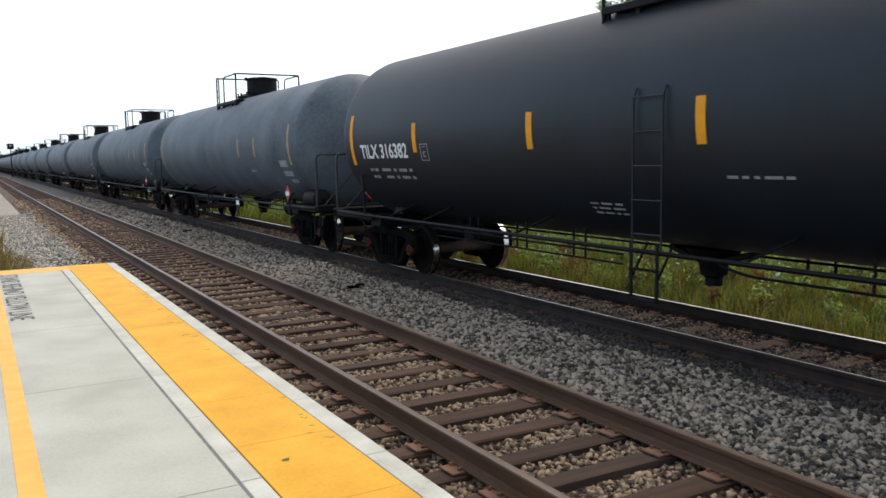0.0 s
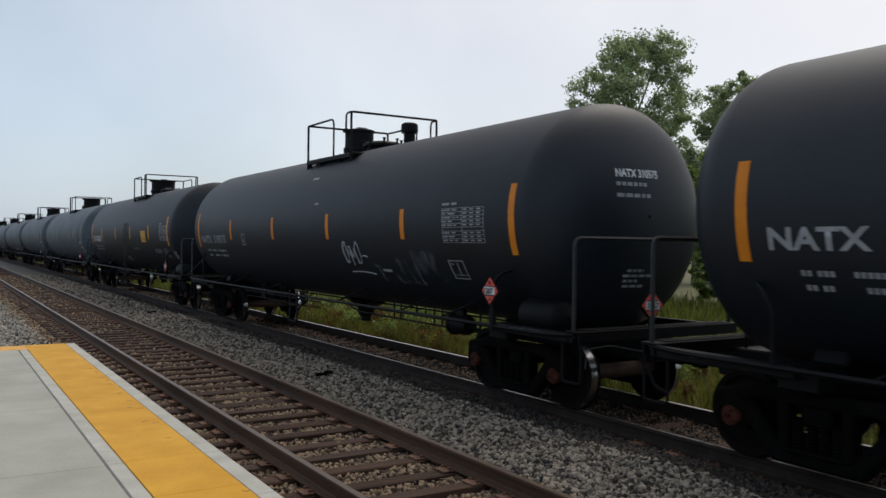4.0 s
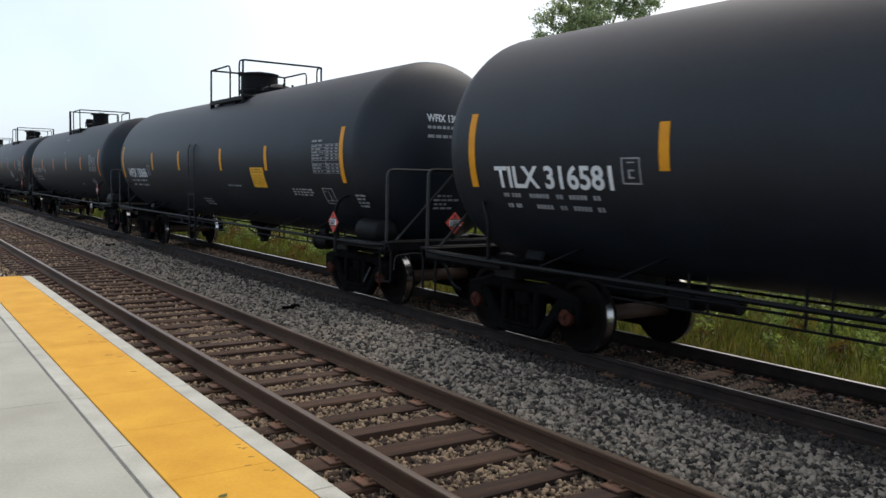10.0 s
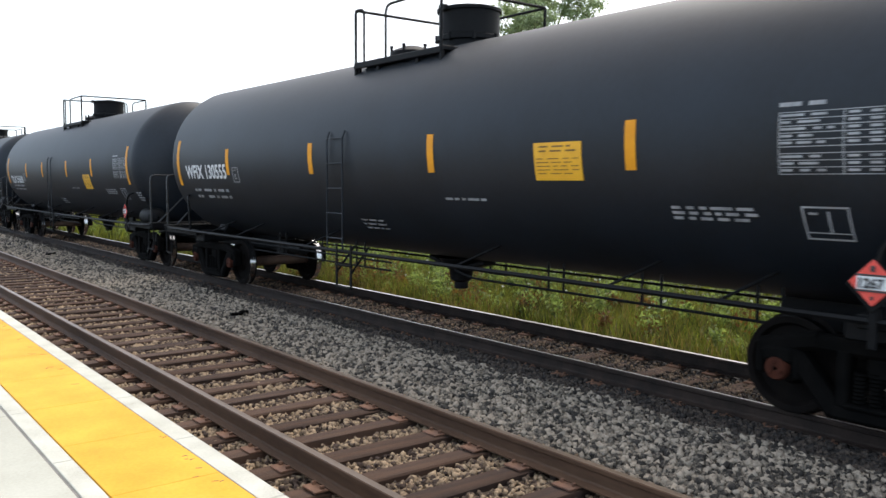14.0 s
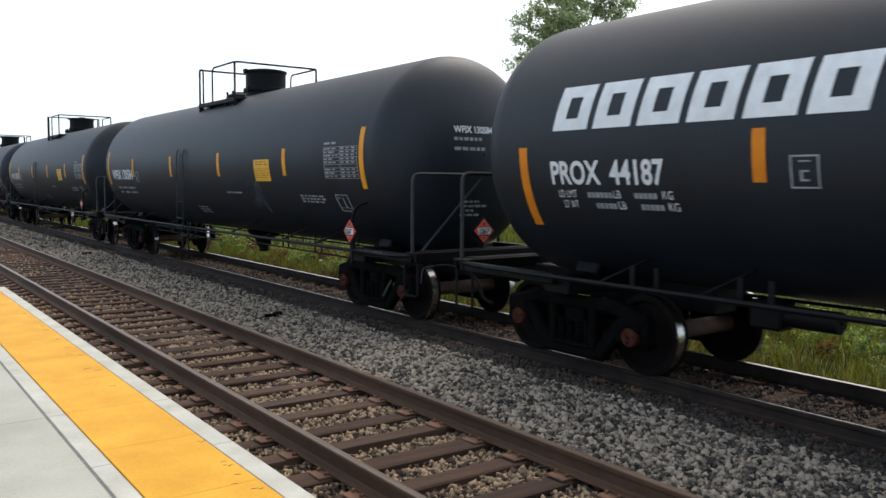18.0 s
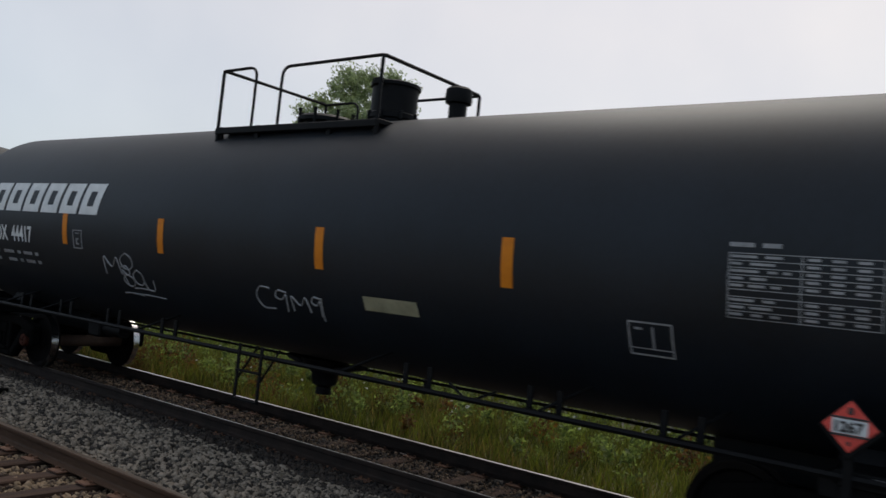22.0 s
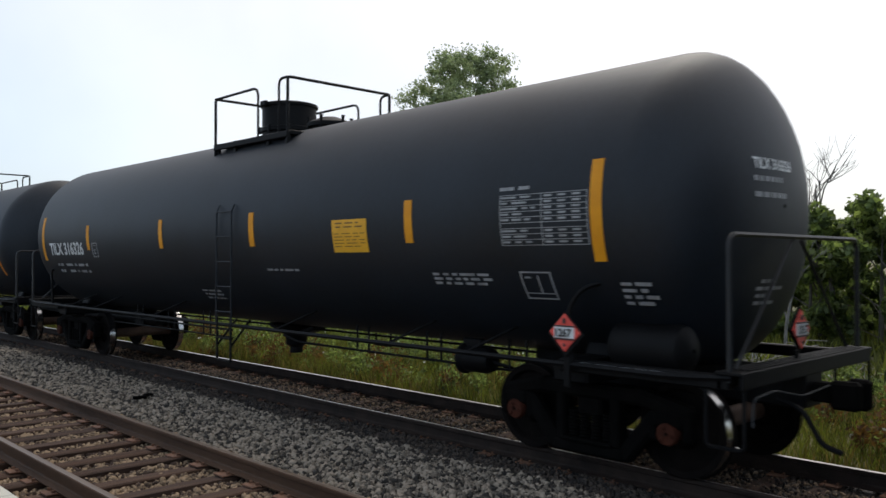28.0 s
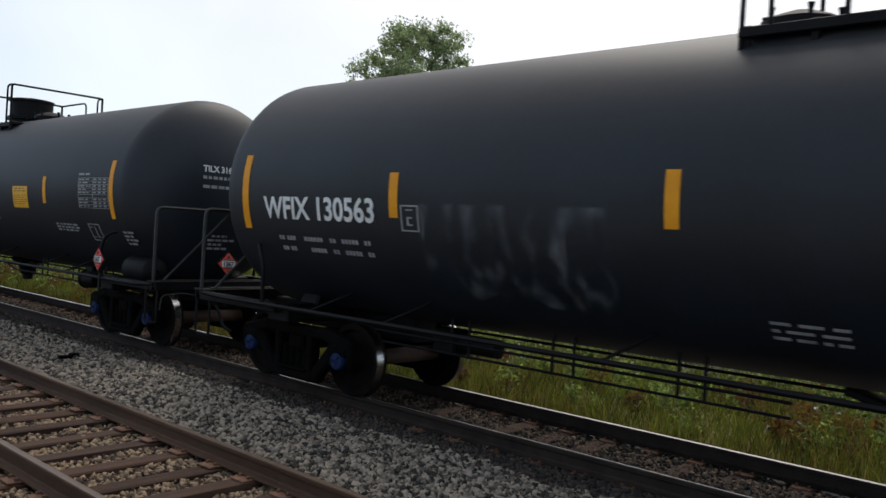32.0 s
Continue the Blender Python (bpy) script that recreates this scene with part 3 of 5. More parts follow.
def on_tank(u, z, lift=0.004):
    """A place on the tank's near side: u metres along the car, z metres over the rails."""
    a = math.asin(max(-1, min(1, (z - ZC) / RT)))
    return (-(RT + lift) * math.cos(a), u, ZC + (RT + lift) * math.sin(a))


def on_head(u, z, lift=0.006):
    """A place on the dished end that faces back along the train: u metres to the left of its middle."""
    q = max(0.0, 1 - (u * u + (z - ZC) ** 2) / (RT + lift) ** 2)
    return (-u, -HALF - (HEAD + lift) * math.sqrt(q), z)


def patch(s, u0, u1, z0, z1, lift=0.005, n=6, skew=0.0):
    """A thin plate that hugs the tank's side."""
    zs = [z0 + (z1 - z0) * i / n for i in range(n + 1)]
    outer = [[on_tank(u + skew * (i / n), z, lift) for u in (u0, u1)] for i, z in enumerate(zs)]
    inner = [[on_tank(u + skew * (i / n), z, -0.004) for u in (u0, u1)] for i, z in enumerate(zs)]
    ring = [[a[0], a[1], b[1], b[0]] for a, b in zip(outer, inner)]
    s.grid(ring, close=True)
    return s


def bars(s, u0, u1, z_top, rows, seed, height=0.035, gap=0.03, lift=0.005, fill=0.9):
    """Rows of plain bars for small print: u0 is the left end of the lines."""
    r = random.Random(seed)
    z = z_top
    for k in range(rows):
        u = u0
        while u > u1 + 0.05:
            w = r.uniform(0.06, 0.22)
            e = max(u - w, u1)
            patch(s, e, u, z - height, z, lift, 1)
            u = e - r.uniform(0.02, 0.05) - (1 - fill) * 0.2
        z -= height + gap
    return s


def words(text, size, u_left, z_base, width=None, lift=0.006, bold=0.0, place=None):
    """Letters laid on the tank's near side, read from the left end u_left towards smaller u."""
    cu = bpy.data.curves.new("letters", "FONT")
    cu.body, cu.size, cu.offset = text, size / 0.72, bold
    cu.fill_mode = "FRONT"
    cu.resolution_u = 4
    ob = bpy.data.objects.new("letters", cu)
    scene.collection.objects.link(ob)
    me = bpy.data.meshes.new_from_object(ob.evaluated_get(bpy.context.evaluated_depsgraph_get()))
    bpy.data.objects.remove(ob)
    bpy.data.curves.remove(cu)
    xs = [v.co.x for v in me.vertices]
    k = (width / (max(xs) - min(xs))) if width else 1.0
    bm = bmesh.new()
    bm.from_mesh(me)
    bpy.data.meshes.remove(me)
    long = [e for e in bm.edges if abs(e.verts[0].co.y - e.verts[1].co.y) > size * 0.3]
    bmesh.ops.subdivide_edges(bm, edges=long, cuts=2)
    bmesh.ops.triangulate(bm, faces=bm.faces)
    for v in bm.verts:
        v.co = (place or on_tank)(u_left - (v.co.x - min(xs)) * k, z_base + v.co.y, lift)
    out = bpy.data.meshes.new("lettering")
    bm.to_mesh(out)
    bm.free()
    return out


def top_rail(long_car):
    """Two hoops across the tank, each with a bent rail along either side: a long one at +y and a short one at -y."""
    s = Shape()
    length, far, near = (3.03, 1.78, 0.72) if long_car else (2.2, 1.36, 0.24)
    X, B = 1.0, 3.80
    for y, run, T in ((length / 2, -far, 4.79), (-length / 2, near, 4.83)):
        s.tube(bend([(-X, y, B), (-X, y, T), (X, y, T), (X, y, B)], 0.05), 0.024, 6)
        for x in (-X, X):
            s.tube(bend([(x, y, T - 0.005), (x, y + run, T - 0.005), (x, y + run, B + 0.12)], 0.15, 5), 0.021, 6)
    return s


def top_deck(long_car):
    """The walkway round the fittings: edge beams, toe board, treads and feet."""
    s = Shape()
    h = 1.54 if long_car else 1.12
    for x in (-1.0, 1.0):
        s.box((x, 0, 3.965), (0.06, 2 * h, 0.09), 0.008)
        s.box((x * 0.80, 0, 4.02), (0.30, 2 * h - 0.06, 0.025), 0.005)
    for y in (-h + 0.06, -h * 0.45, h * 0.45, h - 0.06):
        s.box((0, y, 4.0), (1.96, 0.07, 0.06), 0.006)
        for x in (-0.96, 0.96):
            s.box((x, y, 3.88), (0.05, 0.07, 0.14), 0.006)
    return s


def dome(r=0.46):
    """The fittings housing: a drum with a rolled rim, a flat hinged lid and a latch."""
    s = Shape()
    s.spin([(3.95, 0.02), (3.95, r * 1.0), (4.22, r * 1.0), (4.24, r * 1.07), (4.30, r * 1.07), (4.32, r), (4.66, r), (4.665, r + 0.03), (4.71, r + 0.03), (4.73, r - 0.03), (4.745, 0.02)], 32, "z")
    for i in range(8):
        a = (i + 0.3) * math.pi / 4
        s.box((r * 1.06 * math.cos(a), r * 1.06 * math.sin(a), 4.27), (0.05, 0.05, 0.12), 0.01)
    s.box((-0.1, 0.0, 4.755), (0.10, 0.22, 0.03), 0.008)
    s.box((0, r + 0.04, 4.69), (0.16, 0.07, 0.09), 0.012)
    return s


def cover():
    """A low manway with a rounded lid."""
    s = Shape()
    s.spin([(3.95, 0.02), (3.95, 0.33), (4.24, 0.33), (4.24, 0.41), (4.29, 0.41), (4.33, 0.36), (4.36, 0.18), (4.365, 0.02)], 26, "z")
    return s


def cover_bolt():
    return Shape().tube([(0, 0, 4.18), (0, 0, 4.34), (0, 0, 4.40)], [0.022, 0.022, 0.034], 6)


def add_cover(car, u):
    cv = part("manway_cover", shared("manway_cover", cover, M_FRAME), None, car, "", pose(0, u, 0))
    for i in range(8):
        a = (i + 0.5) * math.pi / 4
        part("bolt", shared("cover_bolt", cover_bolt, M_FRAME), None, cv, "", pose(0.40 * math.cos(a), 0.40 * math.sin(a), 0))


def vent():
    """A relief valve: a stub pipe with a flange and a fat cap."""
    return Shape().spin([(3.95, 0.02), (3.95, 0.13), (4.06, 0.13), (4.06, 0.18), (4.10, 0.18), (4.10, 0.115), (4.40, 0.115), (4.41, 0.165), (4.46, 0.175), (4.58, 0.165), (4.61, 0.13), (4.62, 0.02)], 16, "z")


def valve():
    """A squat bolted hatch beside the housing."""
    s = Shape()
    s.spin([(3.95, 0.02), (3.95, 0.30), (4.20, 0.30), (4.20, 0.37), (4.26, 0.37), (4.30, 0.30), (4.36, 0.14), (4.37, 0.02)], 20, "z")
    return s


def add_valve(car, u):
    body = part("valve", shared("valve", valve, M_FRAME), None, car, "", pose(0, u, 0))
    for i in range(6):
        a = (i + 0.5) * math.pi / 3
        part("bolt", shared("cover_bolt", cover_bolt, M_FRAME), None, body, "", pose(0.345 * math.cos(a), 0.345 * math.sin(a), -0.04))


def rung():
    return Shape().tube([(0, -0.235, 0), (0, 0.235, 0)], 0.010, 6)


def stile():
    """One upright of the side ladder, tied back to the tank at its top."""
    return Shape().tube(bend([(0, 0, 1.10), (0, 0, 2.78), (0.05, 0, 2.90)], 0.05, 3), 0.014, 5)


def tread():
    return Shape().box((0, 0, 0), (0.07, 0.43, 0.022), 0.005)


def step_leg():
    return Shape().box((0, 0, 0.85), (0.022, 0.05, 0.68), 0.005)


def step_brace(side):
    return Shape().tube([(0, 0, 0.75), (-side * 0.45, 0.2, 1.12)], 0.018, 6)


def add_step(car, side, u):
    """The step hanging under the ladder, with its legs and braces."""
    x = side * 1.58
    st = part("step", shared("tread", tread, M_FRAME), None, car, "", pose(x, u, 0.53))
    for z in (0.34,):
        part("tread", shared("tread", tread, M_FRAME), None, st, "", pose(0, 0, z))
    for dy in (-0.205, 0.205):
        part("leg", shared("step_leg", step_leg, M_FRAME), None, st, "", pose(0, dy, -0.53))
        part("brace", shared(f"step_brace{side}", lambda: step_brace(side), M_FRAME), None, st, "", pose(0, dy, -0.53))


def side_rail(side):
    """The long pipe along the bottom edge on slanted brackets."""
    s = Shape()
    x = side * 1.50
    s.tube(bend([(side * 1.44, 8.70, 1.10), (x, 8.2, 1.08), (x, 0, 1.065), (x, -8.2, 1.06), (side * 1.44, -8.70, 1.09)], 0.5), 0.030, 6)
    for y in (-5.7, -4.4, -1.9, 2.1, 4.9, 6.2):
        a = radians(-52)
        s.tube([(x, y, 1.07), (side * (RT - 0.02) * math.cos(a), y - 0.30, ZC + (RT - 0.02) * math.sin(a))], 0.017, 5)
    return s


def under_pipe(kind):
    """Brake rods and conduit slung under the tank on pairs of hangers."""
    s = Shape()
    if kind == "p":
        for y in (-5.70, -4.38, -2.85, 1.6, 3.0, 4.4, 5.7):
            for dy in (-0.16, 0.16):
                s.box((-1.30, y + dy, 1.16), (0.03, 0.065, 0.24), 0.006)
            s.box((-1.40, y, 1.06), (0.20, 0.40, 0.02), 0.005)
        s.tube([(-1.42, -3.35, 1.18), (-1.46, -3.60, 1.05)], 0.016, 5)
        s.tube([(-1.42, -3.92, 1.18), (-1.46, -3.66, 1.05)], 0.016, 5)
        s.tube([(0.5, 6.2, 0.86), (0.5, -6.2, 0.86)], 0.022, 6)
        return s
    s.tube(bend([(-0.7, -0.9, 0.88), (-0.7, -1.3, 0.80), (-0.7, -6.3, 0.785)], 0.2), 0.017, 6)
    s.tube([(-0.7, 6.2, 0.87), (-0.7, 0.7, 0.86)], 0.017, 6)
    s.tube([(-0.7, 6.2, 0.74), (-0.7, 0.7, 0.73)], 0.015, 6)
    for y in (-5.75, -4.35, -2.9, 1.6, 3.0, 4.4):
        for dy in (-0.13, 0.13):
            s.box((-0.7, y + dy, 0.98 if y < 0 else 0.95), (0.02, 0.035, 0.40 if y < 0 else 0.46), 0.004)
    s.tube([(0.6, 6.2, 0.84), (0.6, -6.2, 0.84)], 0.020, 6)
    return s


def brake_valve():
    s = Shape()
    s.box((-0.45, 4.75, 0.84), (0.30, 0.36, 0.30), 0.03)
    s.spin([(-0.42, 0.02), (-0.42, 0.11), (0.22, 0.11), (0.22, 0.02)], 14, "y", (-0.45, 4.45, 0.84))
    return s


def slack_adjuster():
    """A brake cylinder with its rod, close to the truck."""
    s = Shape()
    s.spin([(-0.26, 0.02), (-0.26, 0.13), (-0.18, 0.16), (0.12, 0.16), (0.16, 0.19), (0.20, 0.19), (0.22, 0.02)], 16, "y", (-0.75, -5.15, 0.88))
    s.tube([(-0.75, -5.3, 0.88), (-0.45, -6.2, 0.66)], 0.025, 6)
    s.box((-0.75, -5.1, 1.06), (0.10, 0.30, 0.14), 0.02)
    return s


def outlet():
    s = Shape()
    s.spin([(0.98, 0.36), (0.90, 0.30), (0.78, 0.19), (0.64, 0.17), (0.60, 0.11), (0.50, 0.11), (0.49, 0.02)], 20, "z")
    s.box((0, 0.45, 0.90), (0.26, 0.45, 0.08), 0.02, Euler((radians(14), 0, 0)).to_matrix())
    s.box((0, -0.45, 0.90), (0.26, 0.45, 0.08), 0.02, Euler((radians(-14), 0, 0)).to_matrix())
    return s


def sill():
    """Stub sill, bolster and saddle at one end, built for the end at -y."""
    s = Shape()
    s.box((0, -7.2, 0.86), (0.42, 3.2, 0.34), 0.02)
    s.box((0, -6.98, 0.95), (2.7, 0.42, 0.18), 0.02)
    for sx in (-1, 1):
        s.box((sx * 0.56, -6.98, 1.05), (0.6, 0.36, 0.22), 0.03, Euler((0, radians(-sx * 24), 0)).to_matrix())
    return s


def end_beam(y, thick, high):
    """A beam across the end of the car."""
    return Shape().box((0, y, 1.06), (2.92, thick, high), 0.01)


def walkway():
    return Shape().box((0, -8.69, 1.125), (2.96, 0.24, 0.03), 0.008)


def side_beam(sx):
    """The edge beam over the truck."""
    return Shape().box((sx * 1.40, -7.80, 1.045), (0.12, 1.76, 0.12), 0.012)


def bolster_arm(sx):
    return Shape().box((sx * 1.05, -7.02, 1.04), (0.66, 0.30, 0.10), 0.02)


def grating():
    s = Shape()
    for i in range(4):
        s.box((0, -8.77 + i * 0.052, 1.146), (2.6, 0.022, 0.014), 0.003)
    return s


def sill_print():
    """White stencilling along the edge beam of the end platform."""
    s, r = Shape(), random.Random(2)
    for sx in (-1, 1):
        y = -7.15
        while y > -8.1:
            w = r.uniform(0.05, 0.16)
            s.box((sx * 1.465, y - w / 2, 1.065), (0.012, w, 0.040), 0.001)
            y -= w + r.uniform(0.02, 0.06)
    return s


def sill_step(sx):
    return Shape().tube(bend([(sx * 1.42, -8.80, 1.0), (sx * 1.42, -8.80, 0.50), (sx * 1.42, -8.46, 0.50), (sx * 1.42, -8.46, 1.0)], 0.05, 3), 0.018, 6)


def end_rail():
    s = Shape()
    s.tube(bend([(-1.43, -8.68, 1.05), (-1.43, -8.68, 2.28), (1.43, -8.68, 2.28), (1.43, -8.68, 1.05)], 0.12), 0.026, 6)
    return s


def end_brace():
    s = Shape()
    s.tube([(-1.30, -8.64, 1.08), (-0.1, -8.64, 2.26)], 0.020, 6)
    s.tube([(1.30, -8.64, 1.08), (0.1, -8.64, 2.26)], 0.020, 6)
    return s


def reservoir():
    return Shape().spin([(-0.43, 0.02), (-0.41, 0.14), (-0.35, 0.22), (-0.30, 0.235), (0.30, 0.235), (0.35, 0.22), (0.41, 0.14), (0.43, 0.02)], 22, "y", (-1.08, -7.74, 1.24))


def coupler():
    s = Shape()
    s.box((0, -8.85, 0.84), (0.16, 0.6, 0.18), 0.02)
    s.box((0.06, -9.18, 0.84), (0.14, 0.2, 0.28), 0.03)
    s.box((-0.11, -9.12, 0.84), (0.12, 0.26, 0.26), 0.03)
    return s


def hose():
    s = Shape()
    s.tube(bend([(-0.35, -8.6, 0.78), (-0.38, -8.85, 0.72), (-0.36, -9.0, 0.42), (-0.3, -9.16, 0.36)], 0.2, 5), 0.026, 7)
    return s


def uncoupling_lever():
    """The bent rod that lifts the coupler's pin."""
    return Shape().tube(bend([(-1.40, -8.86, 0.70), (-1.38, -8.86, 0.93), (-1.0, -8.87, 0.96), (-0.5, -8.90, 0.86), (0.0, -9.02, 0.95)], 0.08, 4), 0.008, 5)


def brake_wheel():
    s = Shape()
    ring = [(0.3 + 0.24 * math.cos(a), -8.42, 1.75 + 0.24 * math.sin(a)) for a in [i * math.pi / 10 for i in range(21)]]
    s.tube(ring, 0.018, 6)
    for i in range(4):
        a = i * math.pi / 4
        s.tube([(0.3 - 0.24 * math.cos(a), -8.42, 1.75 - 0.24 * math.sin(a)), (0.3 + 0.24 * math.cos(a), -8.42, 1.75 + 0.24 * math.sin(a))], 0.012, 5)
    s.box((0.3, -8.34, 1.7), (0.22, 0.16, 0.36), 0.02)
    s.tube([(0.3, -8.34, 1.5), (0.3, -8.34, 1.05)], 0.02, 6)
    return s


def grab_iron(side):
    """A bent pipe from the edge beam up to the tank."""
    return Shape().tube(bend([(side * 1.50, 0, 1.08), (side * 1.53, 0.02, 1.60), (side * 1.50, -0.12, 1.80), (side * 1.37, -0.30, 1.86)], 0.14, 4), 0.026, 6)


def holder():
    s = Shape()
    s.box((0, 0, -0.02), (0.02, 0.31, 0.31), 0.006, Euler((radians(45), 0, 0)).to_matrix())
    s.box((0.02, 0, -0.30), (0.03, 0.07, 0.45), 0.006)
    return s


def holder_end():
    s = Shape()
    s.box((0, 0, 0), (0.02, 0.31, 0.31), 0.006, Euler((radians(45), 0, 0)).to_matrix())
    s.box((0.02, 0, -0.32), (0.03, 0.06, 0.25), 0.006)
    return s


def diamond():
    return Shape().box((0, 0, 0), (0.012, 0.262, 0.262), 0.004, Euler((radians(45), 0, 0)).to_matrix())


def diamond_band():
    s = Shape()
    s.box((-0.002, 0, 0), (0.016, 0.235, 0.105), 0.003)
    return s


def diamond_figure():
    """The rules above and below the white panel."""
    s = Shape()
    for dz in (-0.062, 0.062):
        s.box((-0.004, 0, dz), (0.016, 0.245, 0.013), 0.002)
    s.box((-0.002, 0, 0.112), (0.014, 0.036, 0.05), 0.006)
    s.box((-0.002, 0, -0.118), (0.014, 0.022, 0.03), 0.004)
    return s


def diamond_number():
    """The four digits on the white panel."""
    me = words("1267", 0.075, 0.095, -0.037, 0.19, bold=0.004, place=lambda u, z, lift: (-0.0135, u, z))
    me.materials.append(M_BLACKMARK)
    return me


NUMBER = []


def side_frame():
    """A cast side frame: arched top chord, heavy V-shaped tension arms, columns and jaws over the bearings."""
    s = Shape()
    s.box((0, 0, 0.745), (0.17, 1.30, 0.15), 0.035)
    s.box((0, 0, 0.17), (0.19, 0.86, 0.13), 0.03)
    s.box((0, 0, 0.245), (0.24, 0.62, 0.035), 0.01)
    for q in (-1, 1):
        s.box((0, q * 0.83, 0.70), (0.18, 0.62, 0.16), 0.035, Euler((radians(-q * 13), 0, 0)).to_matrix())
        s.box((0, q * 0.61, 0.40), (0.16, 0.17, 0.70), 0.035, Euler((radians(-q * 40), 0, 0)).to_matrix())
        s.box((0, q * 0.33, 0.47), (0.18, 0.11, 0.50), 0.02)
        s.box((0, q * 0.92, 0.585), (0.22, 0.30, 0.15), 0.03)
        s.box((0, q * 1.10, 0.53), (0.17, 0.09, 0.30), 0.025)
        s.box((0, q * 0.755, 0.49), (0.17, 0.09, 0.24), 0.02)
    return s


def brake_lever():
    return Shape().box((0, -0.515, 0.47), (0.02, 0.045, 0.37), 0.006, Euler((radians(41), 0, 0)).to_matrix())


def springs():
    s = Shape()
    for dy in (-0.21, -0.07, 0.07, 0.21):
        prof = []
        for i in range(9):
            prof += [(0.26 + i * 0.034, 0.048), (0.277 + i * 0.034, 0.064)]
        s.spin(prof, 10, "z", (0, dy, 0))
    return s


def bolster():
    return Shape().box((0, 0, 0.60), (2.1, 0.30, 0.22), 0.03)


def axle():
    return Shape().spin([(-1.08, 0.02), (-1.08, 0.075), (-0.88, 0.08), (-0.7, 0.105), (0.7, 0.105), (0.88, 0.08), (1.08, 0.075), (1.08, 0.02)], 14, "x")


def wheel(side):
    p = [(0.10, 0.09), (0.10, 0.15), (0.035, 0.19), (0.02, 0.36), (0.075, 0.39), (0.078, 0.445), (0.07, 0.457), (-0.045, 0.462), (-0.055, 0.484), (-0.068, 0.484), (-0.072, 0.39), (-0.02, 0.36), (-0.01, 0.19), (-0.07, 0.15), (-0.07, 0.09)]
    s = Shape().spin([(side * (a + 0.0), r) for a, r in p], 36, "x")
    for i in range(len(s.f)):
        if i // 36 == 6:
            s.mi[i] = 1
    return s


def cap():
    s = Shape().spin([(-0.05, 0.11), (0.0, 0.115), (0.03, 0.10), (0.035, 0.02)], 14, "x")
    for i in range(3):
        a = i * 2 * math.pi / 3
        s.box((0.035, 0.06 * math.cos(a), 0.06 * math.sin(a)), (0.03, 0.03, 0.03), 0.006)
    return s


STRIPES = {
    "t": (7.47, 4.86, 1.57, -1.41, -4.86, -7.47),
    "w": (7.50, 4.94, 1.70, -1.48, -4.73, -7.50),
    "v": (7.41, 4.20, 1.71, -1.46, -4.20, -7.41),
    "n": (7.42, 4.52, 1.59, -1.36, -4.34, -7.42),
    "p": (7.40, 4.24, 1.36, -1.36, -4.00, -7.25),
    "g": (7.42, -3.1, -4.6, -7.30),
    5: (7.47, 4.86, 1.57, -1.41, -4.62, -7.38),
    2: (7.52, 4.18, 1.71, -1.46, -4.11, -7.41),
    -2: (7.30, 4.24, 1.36, -1.25, -4.10, -7.50),
    -3: (7.40, 4.20, 1.63, -1.47, -4.0, -7.30),
    -4: (7.50, 4.10, 1.48, -1.39, -4.16, -7.50),
    4: (7.42, 4.45, 1.40, -1.62, -4.62, -7.60),
    -7: (7.48, 4.72, 1.46, -1.48, -4.73, -7.50),
    -6: (7.47, 4.86, 1.35, -1.52, -4.86, -7.47),
}
TOPS = {5: (False, -0.33), 4: (False, -0.33), 3: (True, -0.2), 2: (False, -0.24), 1: (True, -0.03), 0: (True, 0.16), -1: (True, 0.10), -2: (False, -0.15), -3: (True, -0.07), -4: (False, -0.15), -5: (False, -0.35), -6: (False, -0.33), -7: (True, 0.12), -8: (True, 0.1)}
HEAD_UP = {"v": 0.18, "n": 0.18, "p": 0.13}
STEP_AT = {"t": -0.6, "n": 0.1, "w": 0.7, "v": 0.6, "p": -0.5, "g": 0.3}


def logo_block(s, u, w, z0, z1, slant=0.10):
    """One slanted block with a slot in it."""
    t, lean = 0.125, slant * 0.7
    off = lambda z: lean * (1 - (z - z0) / (z1 - z0))
    for a, c, lo, hi in ((u - w, u, z0, z0 + t), (u - w, u, z1 - t, z1), (u - w, u - w + t * 1.3, z0 + t, z1 - t), (u - t * 1.3, u, z0 + t, z1 - t)):
        patch(s, a + off(lo), c + off(lo), lo, hi, 0.006, 3, off(hi) - off(lo))
    return s


def weight_rows(s):
    """Two lines of weights: words, figures and units stand apart."""
    for row, z in enumerate((1.985, 1.855)):
        for u, n in (((6.86, 2), (6.70, 3), (6.36, 6), (5.88, 2), (5.66, 5), (5.27, 2)), ((6.84, 2), (6.68, 2), (6.28, 5), (5.86, 2), (5.64, 5), (5.25, 2)))[row]:
            for i in range(n):
                patch(s, u - i * 0.060 - 0.040, u - i * 0.060, z - 0.052, z, 0.005, 1)
    return s


def round_to(u, dz):
    """Slides a marking along the car by u and up round the tank by dz."""
    return Matrix.Translation((0, u, ZC)) @ Matrix.Rotation(dz / RT, 4, "Y") @ Matrix.Translation((0, 0, -ZC))


